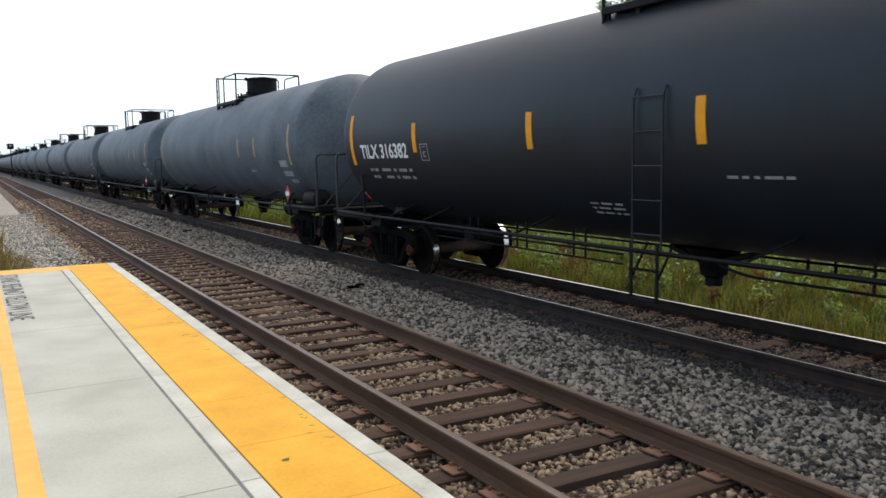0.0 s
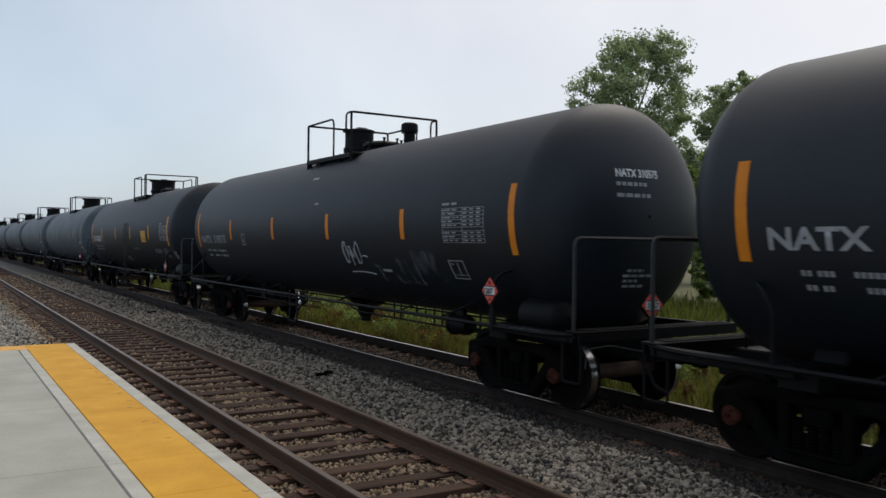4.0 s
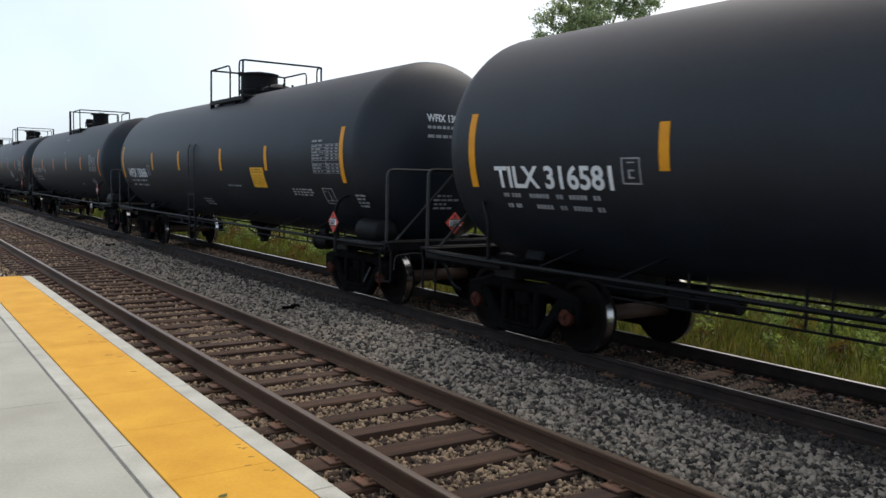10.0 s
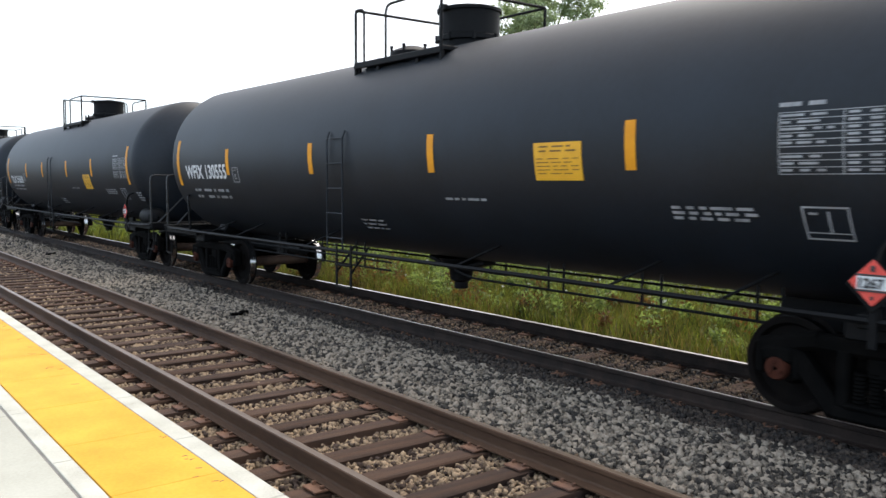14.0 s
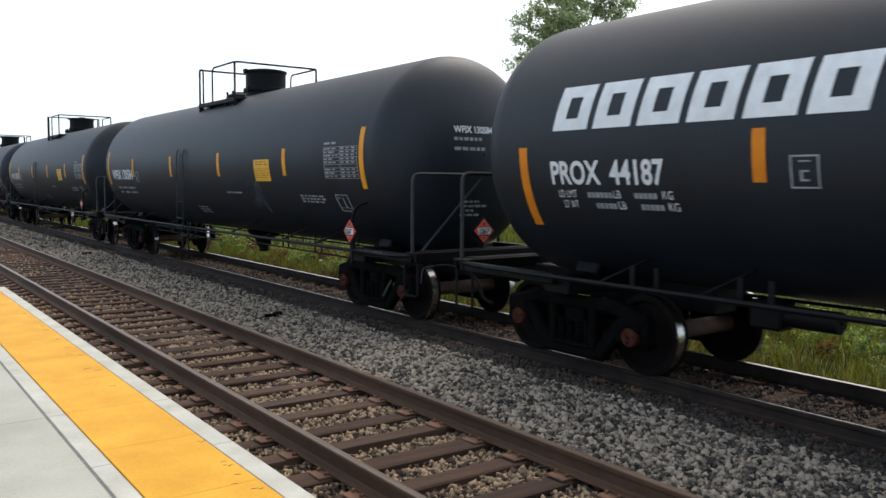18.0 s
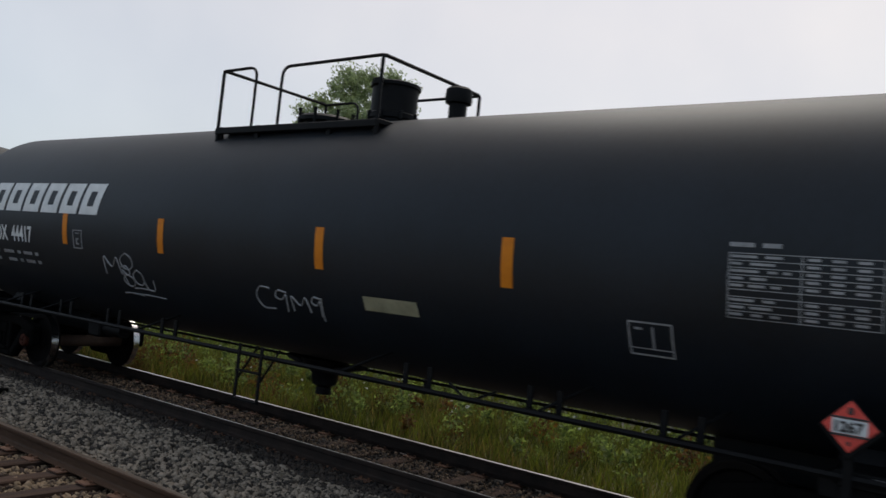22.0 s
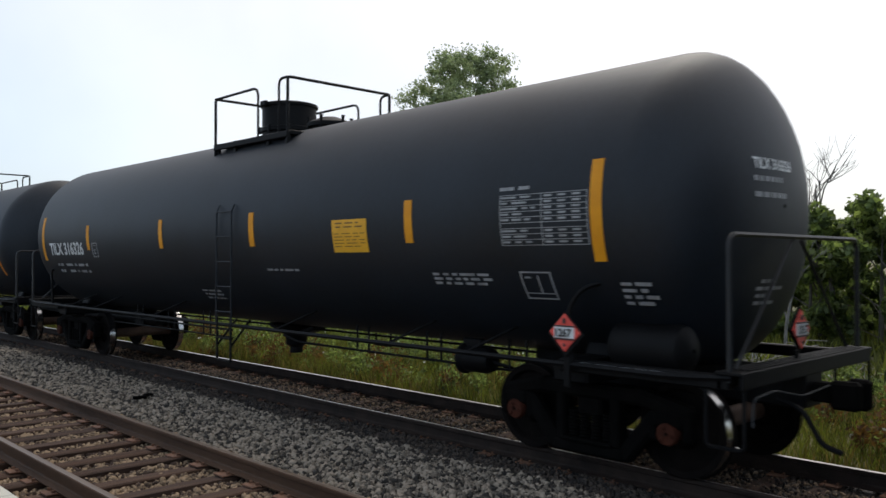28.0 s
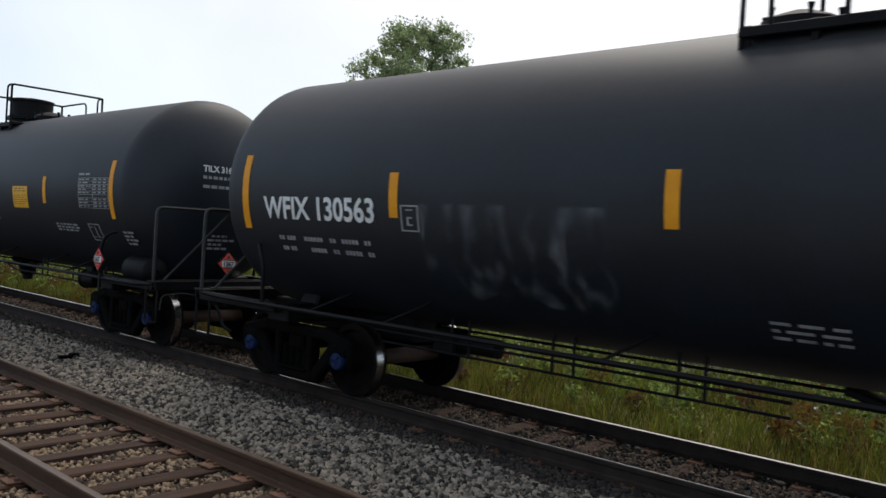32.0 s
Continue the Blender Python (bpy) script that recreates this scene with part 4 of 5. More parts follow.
def data_rows(s):
    """The ruled table of small white print near the end of the side."""
    for i in range(10):
        z = 2.72 - i * 0.056
        patch(s, -7.37, -6.28, z - 0.007, z, 0.005, 1)
        if i not in (5, 9):
            bars(s, -6.30, -6.30 - (0.42, 0.36, 0.45, 0.30, 0.40, 0.3, 0.34, 0.38, 0.4)[i], z - 0.018, 1, i, 0.020)
            for u in (-6.86, -7.03, -7.2):
                patch(s, u - 0.09, u, z - 0.038, z - 0.018, 0.005, 1)
    for u in (-6.28, -6.82, -7.37):
        patch(s, u - 0.008, u, 2.21, 2.72, 0.005, 3)
    return bars(s, -6.28, -6.72, 2.80, 1, 6, 0.035)


def make_car(k, kind, mark="", cap_mat=None):
    paint = M_TANKG if kind == "g" else M_TANK
    car = new("tank_car")
    col = "weathered grey" if kind == "g" else "black"
    text = {"t": "with yellow placard and white lettering, rolling on rails", "w": "with bold white lettering, rolling on rails", "v": "with low-set yellow placard, rolling on rails", "n": "with plain sides and pale lettering, rolling on rails", "p": "with large white logo, rolling on rails", "g": "with rust-streaked sides, rolling on rails"}[kind]
    tagged(car, f"{col} tank car {text}", "tank car", "cars of the tank train")
    tank = part("tank", shared("tank" + kind[:1] * (kind == "g"), tank_shape, paint), None, car)
    places = STRIPES.get(k, STRIPES[kind])
    for i, u in enumerate(places):
        tall = i in (0, len(places) - 1)
        key = "stripe_long" if tall else "stripe_short"
        z0, z1 = (2.05, 3.0) if tall else (2.26, 2.75)
        if kind == "p":
            key, z0, z1 = key + "_low", *((1.66, 2.56) if tall else (2.17, 2.64))
            if k == -4 and 1 < i < 5:
                key, z0, z1 = key + "er", 2.05, 2.52
        tape = M_ORG if kind in "np" else M_OLDTAPE if kind == "g" else M_YEL
        me = shared(key + tape.name, lambda: patch(Shape(), -0.065, 0.065, z0, z1), tape)
        part("reflective_stripe", me, None, tank, "yellow reflective stripe", pose(0, u, 0))
    flip, mid = TOPS.get(k, (kind == "g", 0.0))
    way = -1 if flip else 1
    wide = "long" if kind == "p" else "short"
    facing = pose(0, mid, 0, 0, 0, 180 if flip else 0)
    part("guard_rail", shared("guard_rail_" + wide, lambda: top_rail(kind == "p"), M_FRAME), None, car, "", facing)
    part("top_platform", shared("top_platform_" + wide, lambda: top_deck(kind == "p"), M_FRAME), None, car, "", facing)
    if kind in "pn":
        at_dome, at_cover, at_vent = {-2: (0.48, -0.76, 1.58), -3: (-0.93, 0.33, -2.0), -4: (0.48, -0.76, 1.58), 4: (0.23, -0.87, -2.03), 3: (-0.48, 0.60, 1.78)}[k]
        part("manway_dome", shared("manway_dome_small", lambda: dome(0.31), M_FRAME), None, car, "", pose(0, at_dome, 0, 0, 0, 90))
        add_cover(car, at_cover)
        part("vent_pipe", shared("vent_pipe", vent, M_FRAME), None, car, "", pose(0, at_vent, 0))
    else:
        part("manway_dome", shared("manway_dome", dome, M_FRAME), None, car, "", pose(0, mid + way * 0.38 - (0.12 if flip else 0), 0, 0, 0, 90))
        add_valve(car, mid + (0.95 if flip else -0.80))
    lu = STEP_AT[kind]
    if kind in "tvw" and k != -7:
        lc = lu + (0.16 if kind == "w" else -0.1)
        for dy in (-0.225, 0.225):
            part("ladder_stile", shared("ladder_stile", stile, M_TANK), None, car, "", pose(-1.64, lc + dy, 0))
        for i in range(5):
            part("ladder_rung", shared("ladder_rung", rung, M_TANK), None, car, "", pose(-1.645, lc, 1.28 + 0.378 * i))
    for side in (-1, 1):
        if k != -7 and (side < 0 or k < 7):
            add_step(car, side, lu)
        part("side_handrail", shared(f"side_handrail{side}", lambda: side_rail(side), M_FRAME), None, car)
    part("brake_pipe", shared("brake_pipe_p" if kind == "p" else "brake_pipe", lambda: under_pipe(kind), M_FRAME), None, car)
    part("brake_valve", shared("brake_valve", brake_valve, M_FRAME), None, car)
    if kind in "tvng":
        part("slack_adjuster", shared("slack_adjuster", slack_adjuster, M_FRAME), None, car)
    part("bottom_outlet", shared("bottom_outlet", outlet, M_FRAME), None, car, "", pose(0, -0.2, 0))
    if kind not in "wp":
        part("reservoir", shared("reservoir", reservoir, M_FRAME), None, car, "air reservoir")
    part("brake_wheel", shared("brake_wheel", brake_wheel, M_FRAME), None, car, "", pose(0, 0, 0, 0, 0, 180))
    for turn in (0, 180):
        at = pose(0, 0, 0, 0, 0, turn)
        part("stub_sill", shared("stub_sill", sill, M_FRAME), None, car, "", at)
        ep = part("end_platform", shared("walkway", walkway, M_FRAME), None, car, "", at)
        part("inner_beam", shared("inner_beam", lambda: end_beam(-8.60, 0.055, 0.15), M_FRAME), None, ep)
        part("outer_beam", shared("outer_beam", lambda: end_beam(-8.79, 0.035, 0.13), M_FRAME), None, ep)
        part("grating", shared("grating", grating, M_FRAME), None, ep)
        for sx in (-1, 1):
            part("side_beam", shared(f"side_beam{sx}", lambda: side_beam(sx), M_FRAME), None, ep)
            part("bolster_arm", shared(f"bolster_arm{sx}", lambda: bolster_arm(sx), M_FRAME), None, ep)
            part("sill_step", shared(f"sill_step{sx}", lambda: sill_step(sx), M_FRAME), None, ep)
        tagged(part("sill_print", shared("sill_print", sill_print, M_FAINT), None, ep), kind="stuff")
        part("end_handrail", shared("end_handrail", end_rail, M_PIPE), None, car, "", at)
        if kind in "wtvg":
            part("end_brace", shared("end_brace", end_brace, M_PIPE), None, car, "", at)
        part("coupler", shared("coupler", coupler, M_TRUCK), None, car, "", at)
        part("uncoupling_lever", shared("uncoupling_lever", uncoupling_lever, M_LEVER), None, car, "thin pale uncoupling rod", at)
        part("air_hose", shared("air_hose", hose, M_FRAME), None, car, "", at)
        yt = -6.98 if turn == 0 else 6.98
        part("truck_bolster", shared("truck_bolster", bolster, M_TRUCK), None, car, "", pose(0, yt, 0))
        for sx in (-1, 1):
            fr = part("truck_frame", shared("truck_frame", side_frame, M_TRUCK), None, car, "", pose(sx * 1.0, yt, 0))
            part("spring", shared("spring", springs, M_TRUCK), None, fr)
            if kind in "wv" and turn == 0:
                part("brake_lever", shared("brake_lever", brake_lever, M_LEVER), None, fr, "pale worn brake lever", pose(sx * 0.11, 0, 0))
    if kind in "twvn":
        for side in (-1, 1):
            for u, back in ((-7.12, 1), (7.12, -1)):
                me = shared(f"grab_iron{side}", lambda: grab_iron(side), M_FRAME) if back > 0 else shared(f"grab_iron{-side}", lambda: grab_iron(-side), M_FRAME)
                part("grab_iron", me, None, car, "", pose(0, u, 0, 0, 0, 0 if back > 0 else 180))
    for u, x, turn in ((-7.0 if kind == "p" else -7.08, -1.54, 0), (-8.72, -0.15, 90)):
        hd = part("placard_holder", shared("placard_holder" + str(turn), holder if turn == 0 else holder_end, M_FRAME), None, car, "", pose(x, u, {"n": 1.55, "p": 1.43}.get(kind, 1.37) if turn == 0 else 1.42, 0, 0, turn))
        part("hazard_placard", shared("hazard_placard", diamond, M_RED), None, hd, "red diamond hazard placard", pose(-0.018, 0, 0))
        part("placard_panel", shared("placard_panel", diamond_band, M_WHITE), None, hd, "", pose(-0.024, 0, 0))
        part("placard_rule", shared("placard_rule", diamond_figure, M_BLACKMARK), None, hd, "", pose(-0.028, 0, 0))
        if k in TRAIN:
            NUMBER or NUMBER.append(diamond_number())
            part("placard_number", NUMBER[0], None, hd, "", pose(-0.030, 0, 0))
    sets = []
    for i, y in enumerate((-6.98 - 0.92, -6.98 + 0.92, 6.98 - 0.92, 6.98 + 0.92)):
        ws = part("wheelset", shared("axle", axle, M_AXLE), None, car, "rusty axle with its wheels", pose(0, y, 0.457))
        for sx in (-1, 1):
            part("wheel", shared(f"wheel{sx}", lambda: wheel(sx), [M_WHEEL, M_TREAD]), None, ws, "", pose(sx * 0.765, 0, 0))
            cm = cap_mat or M_CAP
            part("bearing_cap", shared(f"bearing_cap{cm.name}", cap, cm), None, ws, "", pose(sx * 1.09, 0, 0, 0, 0, 0 if sx > 0 else 180))
        sets.append(ws)
    # markings on the side
    if kind != "g":
        tagged(part("data_table", shared("data_table", lambda: data_rows(Shape()), M_FAINT), None, tank, "", round_to({"n": 0.42, "p": 0.22}.get(kind, 0.0), -0.10 if kind == "p" else 0.0)), kind="stuff")
        def outline():
            q = Shape()
            for a in ((-6.83, -6.43, 1.915, 1.93), (-6.83, -6.43, 1.65, 1.665), (-6.83, -6.43, 1.705, 1.715), (-6.445, -6.43, 1.665, 1.915), (-6.83, -6.815, 1.665, 1.915), (-6.66, -6.645, 1.715, 1.89), (-6.56, -6.49, 1.86, 1.88)):
                patch(q, *a)
            return q
        part("stencil_box", shared("stencil_box", outline, M_FAINT), None, tank, "", round_to({"p": 1.22, "n": 0.58}.get(kind, 0), 0.08 if kind == "p" else 0.02))
        for key, args in (("weight_print", ()), ("lower_print", (0.74, 0.14, 1.575, 3, 5, 0.026, 0.036)), ("notice_print", (-5.13, -6.03, 1.92, 3, 8, 0.028, 0.022)), ("short_line", (-1.65, -2.44, 1.94, 1, 9, 0.03)), ("end_text", (-7.62, -7.98, 1.86, 4, 7, 0.03, 0.03)))[1 if k in (-2, -4) else 0:{"p": 1, "n": 1, "w": 4}.get(kind, 5)]:
            tagged(part(key, shared(key, lambda: bars(Shape(), *args) if args else weight_rows(Shape()), M_FAINT), None, tank), kind="stuff")
        tagged(part("end_print", shared("end_print" + kind, lambda: end_print(HEAD_UP.get(kind, 0.0)), M_FAINT), None, tank), kind="stuff")
    if kind == "g":
        for j, (a, c, lo, hi) in enumerate(((-7.0, -6.45, 2.0, 2.16), (-7.12, -6.5, 1.78, 1.90), (-7.2, -6.75, 1.62, 1.70), (-4.25, -3.85, 1.86, 1.92))):
            part("stencil_panel", shared(f"stencil_panel{j}", lambda: patch(Shape(), a, c, lo, hi), M_FAINT), None, tank, "pale stencil panel")
    if kind == "n":
        for j, (a, c, lo, hi) in enumerate(((-0.55, -0.25, 3.50, 3.545), (-3.85, -3.55, 1.70, 1.745), (-1.1, -0.95, 2.95, 2.99))):
            part("small_stencil", shared(f"small_stencil{j}", lambda: patch(Shape(), a, c, lo, hi), M_FAINT), None, tank, "small pale stencil")
    if kind in "twv":
        pz, uc = (0.0, -3.74) if kind != "v" else (-0.25, -3.58)
        pl = part("placard", shared(f"placard{pz}", lambda: patch(Shape(), -0.35, 0.35, 2.16 + pz, 2.57 + pz, 0.006), M_PLAC), None, tank, "yellow notice placard with small black print", pose(0, uc, 0))
        part("placard_print", shared(f"placard_print{pz}", lambda: bars(bars(Shape(), 0.27, -0.27, 2.535 + pz, 2, 12, 0.018, 0.03, 0.009), 0.31, -0.31, 2.40 + pz, 5, 13, 0.010, 0.030, 0.009), M_NOTICE), None, pl)
    if mark:
        rows = {"t": (7.08, 0.25, 2.18, 1.93), "w": (7.08, 0.27, 2.20, 2.05), "v": (6.95, 0.26, 2.06, 2.03), "n": (7.14, 0.20, 2.17, 2.2), "p": (6.85, 0.25, 2.15, 1.58)}[kind]
        me = words(mark.replace(" ", "  ") if kind in "np" else mark, rows[1], rows[0], rows[2], rows[3], bold=0.009)
        me.materials.append(M_WHITE if kind != "n" else M_FAINT)
        tagged(part("reporting_mark", me, None, tank, "white stencilled reporting mark"), kind="stuff")
        me = words(mark, 0.125 if kind == "v" else 0.105, 0.54, 2.92 + HEAD_UP.get(kind, 0.0), 0.78 if kind == "v" else 0.72, bold=0.004, lift=0.008, place=on_head)
        me.materials.append(M_WHITE)
        tagged(part("end_mark", me, None, tank, "white reporting mark on the tank end"), kind="stuff")

        def boxc():
            q = Shape()
            for a in ((-0.13, 0.13, 0.305, 0.32), (-0.13, 0.13, 0.04, 0.055), (-0.13, -0.115, 0.055, 0.305), (0.115, 0.13, 0.055, 0.305), (-0.05, 0.05, 0.262, 0.275), (0.018, 0.042, 0.10, 0.195), (-0.035, 0.018, 0.10, 0.118), (-0.035, 0.018, 0.177, 0.195)):
                patch(q, a[0], a[1], a[2] + 2.08, a[3] + 2.08)
            return q
        tagged(part("class_box", shared("class_box", boxc, M_FAINT), None, tank, "", pose(0, {"t": 4.55, "w": 4.48 if k == -7 else 4.62, "v": 4.65, "n": 3.5 if k == 4 else 4.0, "p": 3.82}[kind], 0)), kind="stuff")
    if kind == "p":
        up = {-2: 0.09, -4: -0.06}.get(k, 0.0)

        def logo():
            q = Shape()
            for i in range(6):
                logo_block(q, 6.74 - i * 0.60, 0.51, 2.64 + up, 3.12 + up)
            return q
        part("logo", shared("logo" + str(up), logo, M_WHITE), None, tank, "large white slanted logo")
    if k == -2:
        for text, u, z, w in (("LD LMT", 6.78, 2.0, 0.28), ("LB", 5.97, 2.0, 0.10), ("KG", 5.33, 2.0, 0.13), ("LT WT", 6.73, 1.885, 0.22), ("LB", 5.93, 1.885, 0.10), ("KG", 5.28, 1.885, 0.13)):
            me = words(text, 0.085, u, z, w)
            me.materials.append(M_WHITE)
            tagged(part("weight_print", me, None, tank), kind="stuff")
        figures = Shape()
        for u, n, z in ((6.34, 6, 2.0), (5.69, 5, 2.0), (6.25, 5, 1.885), (5.63, 5, 1.885)):
            for i in range(n):
                patch(figures, u - i * 0.06 - 0.044, u - i * 0.06, z, z + 0.058, 0.005, 1)
        tagged(part("weight_print", figures, M_FAINT, tank), kind="stuff")
    if k == -4:
        for text, z in (("LD LMT  196400 LB   89 100 KG", 1.92), ("LT WT   66600 LB   30 200 KG", 1.80)):
            me = words(text, 0.062, 6.82, z, 1.45)
            me.materials.append(M_WHITE)
            tagged(part("weight_print", me, None, tank), kind="stuff")
        part("scraped_patch", shared("scraped_patch", lambda: patch(Shape(), -0.62, -0.42, 1.72, 1.86, 0.004), M_CHALK), None, tank, "scraped grey patch")
    if k == -3:
        part("faded_plate", shared("faded_plate", lambda: patch(Shape(), -2.86, -2.1, 1.78, 1.93, 0.008), M_OLDPLATE), None, tank, "faded cream notice plate")
    add_graffiti(k, tank)
    car["k"] = k
    return car, sets


def end_print(up):
    """Small print on the dished end that faces back along the train: under the mark, and a block of lines lower down."""
    s = Shape()
    r = random.Random(4)
    lines = [(-0.54, 2.85 + up, 0.5, 0.05), (-0.54, 2.70 + up, 0.56, 0.05), (-0.30, 1.88, 0.28, 0.035), (-0.36, 1.81, 0.50, 0.035), (-0.34, 1.74, 0.24, 0.035), (-0.34, 1.67, 0.36, 0.035)]
    for x0, z, w, h in lines:
        x = x0
        while x < x0 + w:
            e = min(x + r.uniform(0.05, 0.12), x0 + w)
            s.grid([[on_head(-xx, zz) for xx in (x, e)] for zz in (z, z - h)])
            x = e + 0.025
    return s


STROKES = {
    "zigzag": ((0, 0), (0.05, 1), (0.5, 0.25), (0.9, 1), (1, 0.05)),
    "hook": ((1, 0.95), (0.35, 1), (0, 0.55), (0.25, 0.05), (1, 0.1)),
    "ring": ((0.5, 1), (0, 0.7), (0.05, 0.2), (0.55, 0), (1, 0.3), (0.95, 0.8), (0.5, 1)),
    "nine": ((1, 0.9), (0.3, 1), (0, 0.65), (0.5, 0.5), (1, 0.9), (0.7, 0)),
    "bowl": ((0, 1), (0.1, 0.15), (0.5, 0), (0.9, 0.2), (1, 0.9)),
    "dash": ((0, 0.5), (0.5, 0.7), (1, 0.4)),
    "bar": ((0, 1), (0.3, 0)),
}


def tag_shape(thick, marks):
    """Sprayed strokes that make no word; each mark: its stroke, left end, foot, width and height."""
    q = Shape()
    for name, u, z, w, h in marks:
        line = bend([(a, b, 0) for a, b in STROKES[name]], 0.3, 3)
        q.tube([on_tank(u - p.x * w, z + p.y * h, thick * 0.15) for p in line], thick, 4)
    return q


def smear_shape(u0, u1, z0, z1):
    """A thin washed-out stain that hugs the tank."""
    return Shape().grid([[on_tank(u0 + (u1 - u0) * i / 12, z0 + (z1 - z0) * j / 8, 0.005) for i in range(13)] for j in range(9)])


def add_graffiti(k, tank):
    if k == 4:
        tag = tag_shape(0.016, [("hook", -2.20, 1.80, 0.16, 0.42), ("ring", -2.24, 1.80, 0.14, 0.42), ("nine", -2.42, 1.78, 0.12, 0.36), ("zigzag", -2.50, 1.80, 0.22, 0.34), ("ring", -2.72, 1.80, 0.18, 0.42), ("dash", -2.93, 1.90, 0.22, 0.10), ("dash", -2.22, 1.60, 0.95, 0.10)])
        tagged(part("graffiti", tag, M_FAINT, tank, "chalky white graffiti scrawl"), kind="stuff")
        for u, w, h in ((-3.3, 0.5, 0.30), (-3.95, 0.85, 0.42), (-4.75, 0.8, 0.55)):
            tagged(part("washed_graffiti", smear_shape(u, u - w, 1.52, 1.52 + h), M_SMEAR, tank, "half washed-off grey graffiti"), kind="stuff")
    if k == -3:
        tag = tag_shape(0.012, [("zigzag", 3.16, 1.80, 0.42, 0.29), ("ring", 2.70, 1.88, 0.32, 0.24), ("nine", 2.50, 1.65, -0.22, 0.30), ("ring", 2.74, 1.65, 0.28, 0.17), ("ring", 2.46, 1.68, 0.26, 0.22), ("bowl", 2.22, 1.62, 0.24, 0.18), ("dash", 2.55, 1.60, 0.5, 0.07), ("dash", 2.90, 1.50, 0.50, 0.09), ("dash", 2.70, 1.52, 0.85, 0.06)])
        tagged(part("graffiti", tag, M_FAINT, tank, "thin white graffiti scrawl"), kind="stuff")
        tag = tag_shape(0.013, [("hook", -0.24, 1.62, 0.30, 0.28), ("nine", -0.60, 1.63, 0.23, 0.25), ("zigzag", -0.88, 1.65, 0.30, 0.20), ("nine", -1.23, 1.63, 0.17, 0.22), ("bar", -1.42, 1.58, -0.2, 0.26)])
        tagged(part("graffiti", tag, M_FAINT, tank, "thin white graffiti scrawl"), kind="stuff")
    if k == -7:
        tagged(part("washed_patch", smear_shape(4.35, 2.05, 1.45, 2.42), M_SMEAR, tank, "grey washed-off patch on the black paint"), kind="stuff")
    if k == -1:
        tagged(part("washed_patch", smear_shape(-2.4, -3.5, 1.55, 2.25), M_SMEAR, tank, "faint grey rub mark on the black paint"), kind="stuff")


def along(t):
    """How far the train has rolled at t seconds, from its place at 16 s."""
    a = (t - 16) / 16
    return 108.32 * a - 0.39 * a * a + 0.63 * a ** 3


TRAIN = {
    5: ("t", "TILX 316382"), 4: ("n", "NATX 310575"), 3: ("n", "NATX 310569"), 2: ("v", "WFIX 130686"), 1: ("v", "TILX 316581"), 0: ("w", "WFIX 130555"),
    -1: ("w", "WFIX 130584"), -2: ("p", "PROX 44187"), -3: ("p", "PROX 44417"), -4: ("p", "PROX 44161"), -5: ("t", "TILX 316326"), -6: ("t", "TILX 316337"), -7: ("w", "WFIX 130563"), -8: ("w", ""),
}
SHIFT = {3: -0.15, 2: -0.19, 1: -0.18, 0: -0.14, -3: 0.06, -4: 0.05, -6: -0.26, -7: -0.45, 4: -0.05}
CARS = []
for k in range(-8, 25):
    if k in TRAIN:
        CARS.append((k, *make_car(k, *TRAIN[k], cap_mat=M_CAPB if k in (-6, -7) else None)))
    else:
        # distant cars: their haze is in the grey paint
        CARS.append((k, *make_car(k, "g")))


# ---- plants ----
def blades(name, count, x0, x1, y0, y1, z, hmin, hmax, width, mat, label, seed, patchy=0.0):
    r = np.random.RandomState(seed)
    c = np.stack([r.uniform(x0, x1, count), r.uniform(y0, y1, count)], 1)
    if patchy:
        w = np.array([noise.noise(Vector((a * 0.35, b * 0.35, seed * 7.7))) for a, b in c])
        c = c[w > patchy * r.uniform(-1, 1, len(c))]
    n = len(c)
    h = r.uniform(hmin, hmax, n) * r.uniform(0.6, 1, n)
    a = r.uniform(0, 6.283, n)
    lean = r.normal(0, 0.3, (n, 2)) * h[:, None]
    w = width * r.uniform(0.6, 1.4, n)
    d = np.stack([np.cos(a), np.sin(a)], 1) * w[:, None] / 2
    zz = np.full(n, z)
    v = np.empty((n, 5, 3))
    v[:, 0, :2], v[:, 1, :2] = c - d, c + d
    v[:, 2, :2], v[:, 3, :2] = c + d * 0.8 + lean * 0.45, c - d * 0.8 + lean * 0.45
    v[:, 4, :2] = c + lean * 1.2
    v[:, 0:2, 2], v[:, 2:4, 2], v[:, 4, 2] = zz[:, None], (zz + h * 0.55)[:, None], zz + h
    k = (np.arange(n) * 5)[:, None]
    tri = np.concatenate([k + np.array(q) for q in ((0, 1, 2), (0, 2, 3), (3, 2, 4))])
    return tagged(new(name, in_bulk(name, v.reshape(-1, 3), tri, mat)), label, "grass", kind="stuff")


blades("weeds", 60000, D + 1.9, D + 7, 1, 34, -0.45, 0.12, 0.55, 0.014, M_GRASS, "green weeds and grass along the far side of the tracks", 1)
blades("weeds", 26000, D + 7, D + 20, 2, 60, -0.42, 0.35, 0.9, 0.05, M_GRASS, "taller green weeds farther from the tracks", 2)
blades("dry_grass", 26000, D + 1.6, D + 6, 1, 34, -0.45, 0.12, 0.55, 0.012, M_DRY, "dry straw-coloured grass by the far rail", 3, 0.4)
blades("weeds", 16000, D + 1.9, D + 9, 34, 110, -0.45, 0.3, 0.8, 0.07, M_GRASS, "green weeds along the tracks in the distance", 4)
blades("dry_grass", 700, -3.5, -2.75, PEND + 0.08, PEND + 6, -0.42, 0.25, 0.6, 0.012, M_DRY, "tufts of dry grass at the platform end", 8, 0.5)
